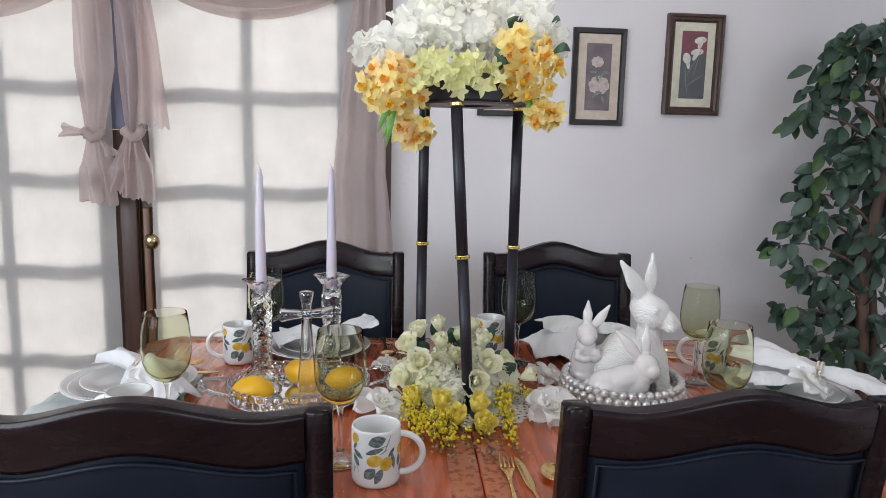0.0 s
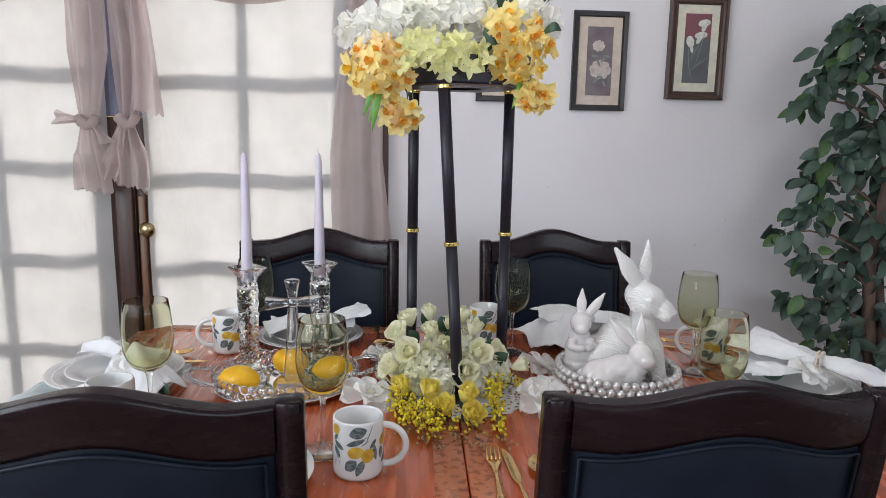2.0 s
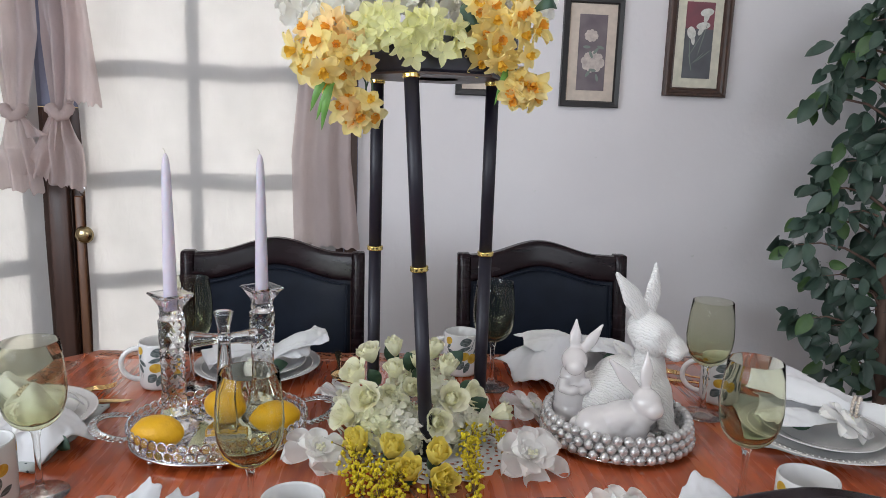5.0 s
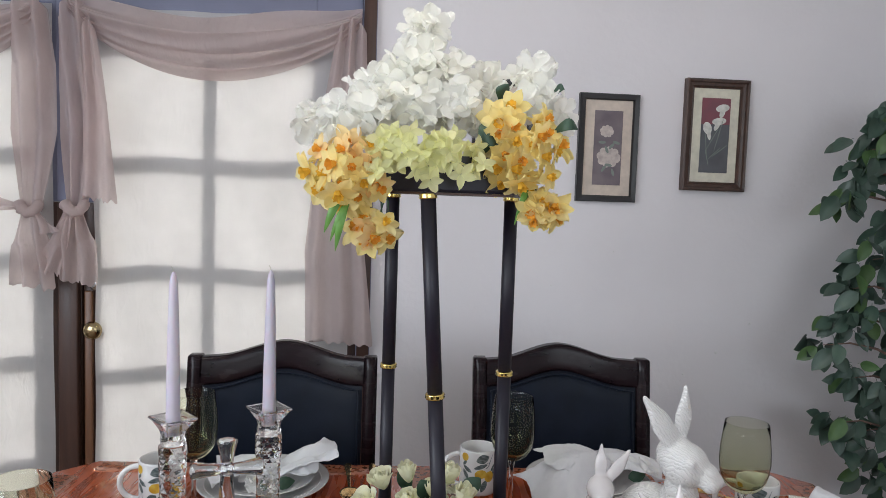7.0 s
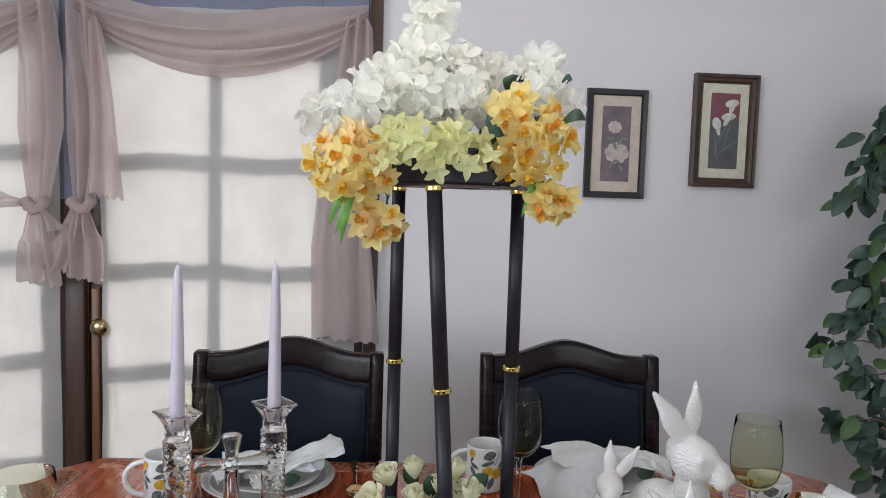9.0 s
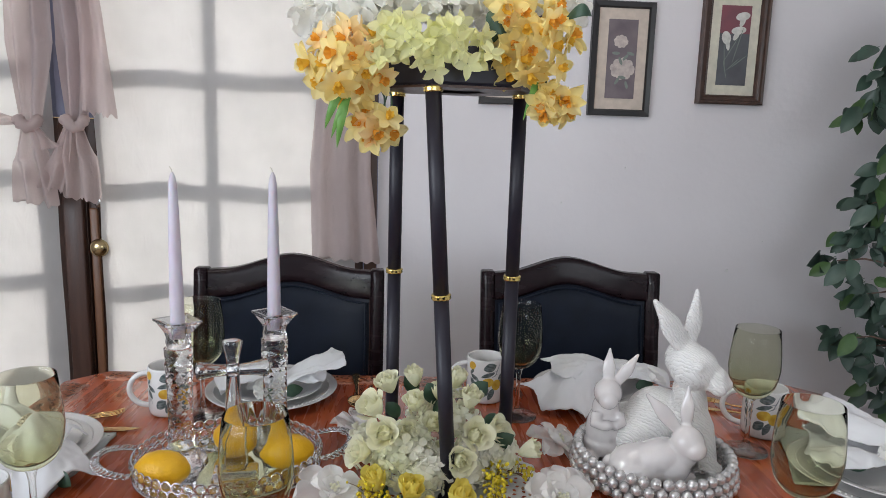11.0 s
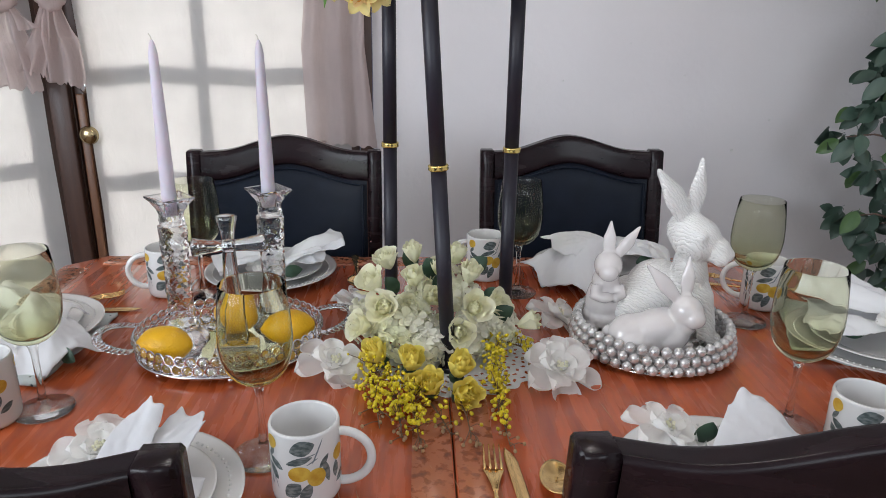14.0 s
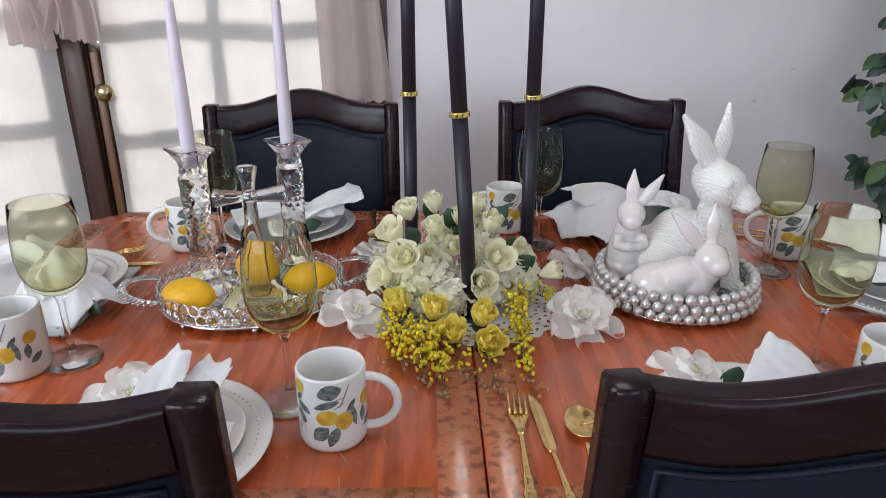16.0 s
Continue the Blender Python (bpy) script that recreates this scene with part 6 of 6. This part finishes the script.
for i, (x, y, z, a, b, cc) in enumerate(YELLOW_AT):
    ob = thing("yellow_rose", facing((x, y, z - 0.006), (a, b, cc), i * 1.7) @ Matrix.Scale(1.05 if i == 2 else 1.32, 4), "yellow silk rose lying at the foot of the stand", "rose", "yellow roses")
    for me in YELLR[i % 3]:
        part("petal", me, None, ob)
    base = new("sepal", link_mesh("sepal", ball(bmesh.new(), (0, 0, -0.005), (0.009, 0.009, 0.010), 10, 8), LEAFP))
    base.parent = ob


def blossom_mesh(seed, material):
    r = random.Random(seed)
    bm = bmesh.new()
    for n, L, W, tilt in ((6, 0.060, 0.036, 0.12), (5, 0.046, 0.028, 0.55), (4, 0.030, 0.018, 0.95), (3, 0.018, 0.012, 1.25)):
        a0 = r.uniform(0, 6)
        for i in range(n):
            m = Matrix.Rotation(a0 + 2 * math.pi * i / n + r.uniform(-0.25, 0.25), 4, "Z") @ Matrix.Translation((0, 0.004, 0.010)) @ Matrix.Rotation(tilt + r.uniform(-0.12, 0.18), 4, "X")
            petal(bm, m, L * r.uniform(0.85, 1.1), W * r.uniform(0.85, 1.1), 0.30, 0.25, False, 0.07, r.uniform(0, 6), 8, 8)
    low = min(v.co.z for v in bm.verts)
    bmesh.ops.translate(bm, verts=bm.verts, vec=(0, 0, -low))
    return link_mesh("silk_blossom", bm, material)


BLOSSOM = [blossom_mesh(s, SHEERP) for s in (31, 32, 33)]
def blossom(x, y, z, tilt, turn, size, label):
    ob = thing("silk_blossom", pose(x, y, z, tilt[0], tilt[1], turn) @ Matrix.Scale(size, 4), label, "flower", "loose white blossoms")
    k = int(turn) % 3
    part("petals", BLOSSOM[k], None, ob)
    bm = bmesh.new()
    for i in range(9):
        a = i * 2.4
        ball(bm, (0.005 * math.sqrt(i) * 0.6 * math.cos(a), 0.005 * math.sqrt(i) * 0.6 * math.sin(a), 0.030 + 0.002 * (i % 3)), 0.0028, 8, 6)
    tagged(part("stamens", bm, PALEP, ob, "pale green stamens"), kind="stuff")
    return ob


LOOSE = "loose white silk blossom lying on the table"
blossom(-0.036, 1.430, TZ + 0.004, (24, 0), 40, 0.92, LOOSE)
blossom(0.312, 1.392, TZ + 0.004, (26, 4), 12, 1.0, LOOSE)
blossom(0.352, 1.596, TZ + 0.004, (30, 0), 73, 0.88, LOOSE)
blossom(-0.008, 1.650, TZ + 0.006, (28, -8), 130, 0.95, LOOSE)
ONPLATE = "white silk blossom laid on a napkin"
blossom(-0.292, 1.185, TZ + 0.026, (22, 0), 20, 0.82, ONPLATE)
blossom(0.388, 1.165, TZ + 0.042, (22, 0), 55, 0.80, ONPLATE)
blossom(0.622, 1.850, TZ + 0.036, (38, 10), 91, 0.72, ONPLATE)
blossom(-0.205, 1.822, TZ + 0.028, (30, 0), 10, 0.52, ONPLATE)
blossom(-0.520, 1.500, TZ + 0.034, (26, 10), 33, 0.80, ONPLATE)
blossom(0.880, 1.415, TZ + 0.052, (34, -12), 64, 0.78, ONPLATE)
for n, (p, q, w) in enumerate((((-0.290, 1.165, TZ + 0.030), (-0.245, 1.175, TZ + 0.028), 0.014), ((0.435, 1.160, TZ + 0.034), (0.445, 1.150, TZ + 0.072), 0.014), ((0.590, 1.830, TZ + 0.035), (0.630, 1.835, TZ + 0.038), 0.015), ((-0.165, 1.812, TZ + 0.026), (-0.125, 1.830, TZ + 0.030), 0.013), ((0.815, 1.470, TZ + 0.040), (0.845, 1.435, TZ + 0.050), 0.016), ((-0.46, 1.47, TZ + 0.03), (-0.43, 1.45, TZ + 0.02), 0.012))):
    solid("silk_leaf", leaf_blade(bmesh.new(), p, q, w, 0.006), LEAFP, "dark green silk leaf beside a blossom on a plate", "leaf", "silk leaves")

# ---- yellow berry sprigs ----
def sprig(start, end, n, width, seed, label):
    r = random.Random(seed)
    s, e = Vector(start), Vector(end)
    ob = thing("berry_sprig", pose(0, 0, 0), label, "sprig", "berry sprigs")
    mid = s.lerp(e, 0.5) + Vector((r.uniform(-0.01, 0.01), 0, 0.012))
    def at(t):
        return s * (1 - t) ** 2 + mid * 2 * t * (1 - t) + e * t * t
    part("stem", tube(bmesh.new(), [at(i / 8) for i in range(9)], [0.0016 - 0.0008 * i / 8 for i in range(9)], 6), TWIG, ob)
    berries, twigs, buds = bmesh.new(), bmesh.new(), bmesh.new()
    n = int(n * 1.9)
    for i in range(n):
        t = 0.02 + 0.80 * i / n
        c = at(t)
        w = width * (1 - 0.45 * t)
        d = Vector((r.gauss(0, w), r.gauss(0, w * 0.5), abs(r.gauss(0.008, 0.010))))
        p = c + d
        p.z = max(p.z, TZ + 0.0048)
        rad = r.uniform(0.0019, 0.0031)
        ball(berries, p, (rad, rad * 1.1, rad * 1.55), 8, 6, Euler((r.uniform(0, 3), r.uniform(0, 3), 0)).to_matrix().to_4x4())
        if i % 2 == 0:
            tube(twigs, [c, c.lerp(p, 0.6) + Vector((0, 0, 0.003)), p], 0.0006, 5)
    for i in range(6):
        t = r.uniform(0.72, 1.0)
        c = at(t)
        p = c + Vector((r.gauss(0, width * 0.9), -abs(r.gauss(0.008, 0.010)), 0))
        p.z = TZ + r.uniform(0.004, 0.012)
        tube(twigs, [c, c.lerp(p, 0.5) + Vector((0.002, 0, 0.003)), p], 0.0007, 5)
        ball(buds, p, (0.0026, 0.0032, 0.0026), 8, 6)
    tagged(part("berry_cluster", berries, BERRY, ob, "small yellow berries"), kind="stuff")
    tagged(part("twig_work", twigs, TWIG, ob), kind="stuff")
    tagged(part("bud_cluster", buds, BUD, ob, "tan buds at the tips"), kind="stuff")


SPRIG = "sprig of small yellow berries and tan buds on the table"
sprig((0.025, 1.430, TZ + 0.020), (0.040, 1.262, TZ + 0.006), 70, 0.014, 41, SPRIG)
sprig((0.055, 1.375, TZ + 0.018), (0.070, 1.235, TZ + 0.006), 60, 0.015, 42, SPRIG)
sprig((0.090, 1.345, TZ + 0.014), (0.095, 1.212, TZ + 0.005), 40, 0.012, 43, SPRIG)
sprig((0.225, 1.460, TZ + 0.032), (0.207, 1.290, TZ + 0.008), 90, 0.011, 44, SPRIG)
sprig((0.212, 1.360, TZ + 0.012), (0.210, 1.212, TZ + 0.005), 34, 0.009, 45, SPRIG)
sprig((0.150, 1.330, TZ + 0.010), (0.160, 1.226, TZ + 0.005), 8, 0.010, 46, "bare brown twig with tan buds on the table")
sprig((0.110, 1.320, TZ + 0.010), (0.136, 1.240, TZ + 0.005), 6, 0.008, 47, "bare brown twig with tan buds on the table")
sprig((0.250, 1.480, TZ + 0.022), (0.290, 1.445, TZ + 0.010), 16, 0.010, 48, SPRIG)

# ---- lace doily ----
bm = bmesh.new()
def lace(u, v):
    k = 2 * math.pi * u
    r = 0.03 + (0.115 + 0.004 * math.sin(k * 24)) * v
    return (r * math.cos(k), r * math.sin(k), 0.0)
sheet(bm, lace, 192, 22)
bm.faces.ensure_lookup_table()
gone = [f for i, f in enumerate(bm.faces) if (i % 22) > 8 and ((i % 22) % 3 == 1) and ((i // 22) % 4 in (0, 1))]
bmesh.ops.delete(bm, geom=gone, context='FACES')
doily = solid("doily", bm, LINEN, "round white lace doily under the flower stand", "doily", at=pose(0.165, 1.492, TZ + 0.0009))
sk = doily.modifiers.new("thread", 'SOLIDIFY')
sk.thickness, sk.offset = 0.0005, 1.0

# ---- ficus tree ----
BARK = M("ficus_bark", (0.16, 0.10, 0.075), 0.8, col2=(0.09, 0.055, 0.045), scale=18, stretch=(3, 3, 0.5), bump=0.5, bscale=70)
FICUS = M("ficus_leaf", (0.090, 0.150, 0.108), 0.38, col2=(0.056, 0.100, 0.078), scale=18, bump=0.1, bscale=120, island=0.35, piece=0.35, Specular_IOR_Level=0.5)
FICUSL = M("ficus_young_leaf", (0.12, 0.21, 0.075), 0.42, col2=(0.06, 0.125, 0.045), scale=18, bump=0.1, bscale=120, island=0.25, piece=0.25, Specular_IOR_Level=0.35)
tr = random.Random(5)
tree = thing("ficus_tree", pose(1.76, 2.36, 0), "tall artificial ficus tree with dark green pointed leaves", "tree")
TO = Vector((1.76, 2.36, 0))
stem = [(0.02, 0.0, 0.25), (-0.02, 0.01, 0.55), (-0.06, 0.0, 0.85), (-0.045, -0.01, 1.10), (0.0, 0.0, 1.4), (0.04, 0.02, 1.75)]
trunk = part("trunk", tube(bmesh.new(), stem, [0.026, 0.023, 0.021, 0.019, 0.015, 0.009], 12), BARK, tree)
part("trunk", tube(bmesh.new(), [(0.06, 0.02, 0.25), (0.04, 0.03, 0.6), (-0.02, 0.03, 0.95), (-0.03, 0.03, 1.3), (-0.06, 0.02, 1.6)], [0.018, 0.016, 0.014, 0.012, 0.007], 10), BARK, tree)
part("planter", lathe(bmesh.new(), [(0, 0), (0.12, 0), (0.125, 0.01), (0.16, 0.26), (0.165, 0.27), (0.155, 0.28), (0.15, 0.26), (0, 0.25)], 36, pose(0.03, 0.01, 0)), DOORW, tree, "dark planter")


def ficus_leaf(seed):
    r = random.Random(seed)
    L, W = 0.076 * r.uniform(0.9, 1.1), 0.0215 * r.uniform(0.9, 1.1)
    bm = bmesh.new()
    def fn(u, v):
        s = 2 * u - 1
        w = W * math.sin(math.pi * (0.03 + 0.95 * v ** 0.85)) ** 0.75 if v < 1 else 0.0004
        return (w * s, L * v, 0.30 * w * s * s - 0.22 * L * v * v)
    sheet(bm, fn, 4, 6)
    tube(bm, [(0, -0.012, 0.0), (0, 0.002, 0)], 0.0008, 5, cap=False)
    return bm


LEAVES = [link_mesh("leaf", ficus_leaf(s), FICUSL if s in (3,) else FICUS) for s in range(5)]
TEMPS = [template(ficus_leaf(s)) for s in range(4)]
LOBES = [(1.64, 1.70, 0.09), (1.55, 1.66, 0.08), (1.50, 1.57, 0.07), (1.45, 1.49, 0.06), (1.41, 1.42, 0.035), (1.60, 1.53, 0.11), (1.76, 1.62, 0.15), (1.62, 1.34, 0.09), (1.53, 1.24, 0.07), (1.47, 1.15, 0.055), (1.46, 1.05, 0.05), (1.39, 0.975, 0.04),
         (1.56, 1.08, 0.08), (1.72, 1.25, 0.15), (1.72, 0.97, 0.12), (1.50, 0.875, 0.045), (1.60, 0.83, 0.06), (1.46, 0.735, 0.045), (1.55, 0.71, 0.08), (1.68, 0.76, 0.12), (1.64, 0.58, 0.09), (1.80, 0.60, 0.15), (1.88, 1.42, 0.20), (1.88, 1.02, 0.20), (1.92, 1.68, 0.16)]
near, far = 0, []
for x, z, r in LOBES:
    c = Vector((x, 2.38, z)) - TO
    root = Vector((-0.03, 0, max(0.35, min(1.6, z - 0.12)))) if x < 1.76 else Vector((0.02, 0, min(1.6, z - 0.1)))
    mid = root.lerp(c, 0.55) + Vector((0, -0.02, 0.05))
    branch = part("branch", tube(bmesh.new(), [root, root.lerp(mid, 0.5) + Vector((0, 0, 0.015)), mid, mid.lerp(c, 0.5) + Vector((0, 0, 0.012)), c], [0.006, 0.005, 0.004, 0.003, 0.0015], 6), BARK, tree)
    n = int(9 + r * r * 2100)
    for i in range(n):
        d = Vector((tr.gauss(0, 1), tr.gauss(0, 1.1), tr.gauss(0, 1))).normalized()
        p = c + Vector((d.x * r, d.y * max(r, 0.09) * 0.9, d.z * r)) * tr.random() ** 0.45
        aim = Vector((d.x * 0.8 - 0.25 + tr.gauss(0, 0.35), -0.25 + tr.gauss(0, 0.4), -0.55 + tr.gauss(0, 0.35)))
        face = Vector((tr.gauss(0, 0.5), -0.9, 0.55 + tr.gauss(0, 0.4)))
        y = aim.normalized()
        zz = (face - y * face.dot(y)).normalized()
        m = Matrix((y.cross(zz), y, zz)).transposed().to_4x4()
        m.translation = p
        m = m @ Matrix.Scale(tr.uniform(0.75, 1.12), 4)
        if x < 1.66 and near < 290 and tr.random() < 0.8:
            part("leaf", LEAVES[tr.randrange(5)], None, tree, at=m)
            near += 1
        else:
            far.append(m)
tagged(part("foliage", scatter("foliage", TEMPS, far, FICUS, tr), None, tree, "dense dark green leaves"), kind="stuff")

# ---- ceiling fixture over the table ----
fixture = thing("ceiling_light", pose(0.20, 1.36, 2.5), "small brass ceiling fixture with five bare bulbs", "ceiling light")
part("canopy", lathe(bmesh.new(), [(0, 0), (0.065, 0), (0.062, -0.012), (0.03, -0.028), (0.008, -0.032), (0.008, -0.20), (0.02, -0.215), (0.024, -0.235), (0.012, -0.26), (0, -0.265)], 28), BRASS, fixture)
for x, y, z in BULBS:
    d = Vector((x - 0.20, y - 1.36, 0)).normalized()
    arm = part("arm", tube(bmesh.new(), [d * 0.02 + Vector((0, 0, -0.235)), d * 0.10 + Vector((0, 0, -0.265)), d * 0.165 + Vector((0, 0, -0.250)), d * 0.17 + Vector((0, 0, -0.236))], 0.005, 8), BRASS, fixture)
    part("socket", lathe(bmesh.new(), [(0, 0), (0.015, 0), (0.016, 0.03), (0.012, 0.034), (0, 0.034)], 16), BRASS, arm, at=Matrix.Translation(d * 0.17 + Vector((0, 0, -0.236))) )
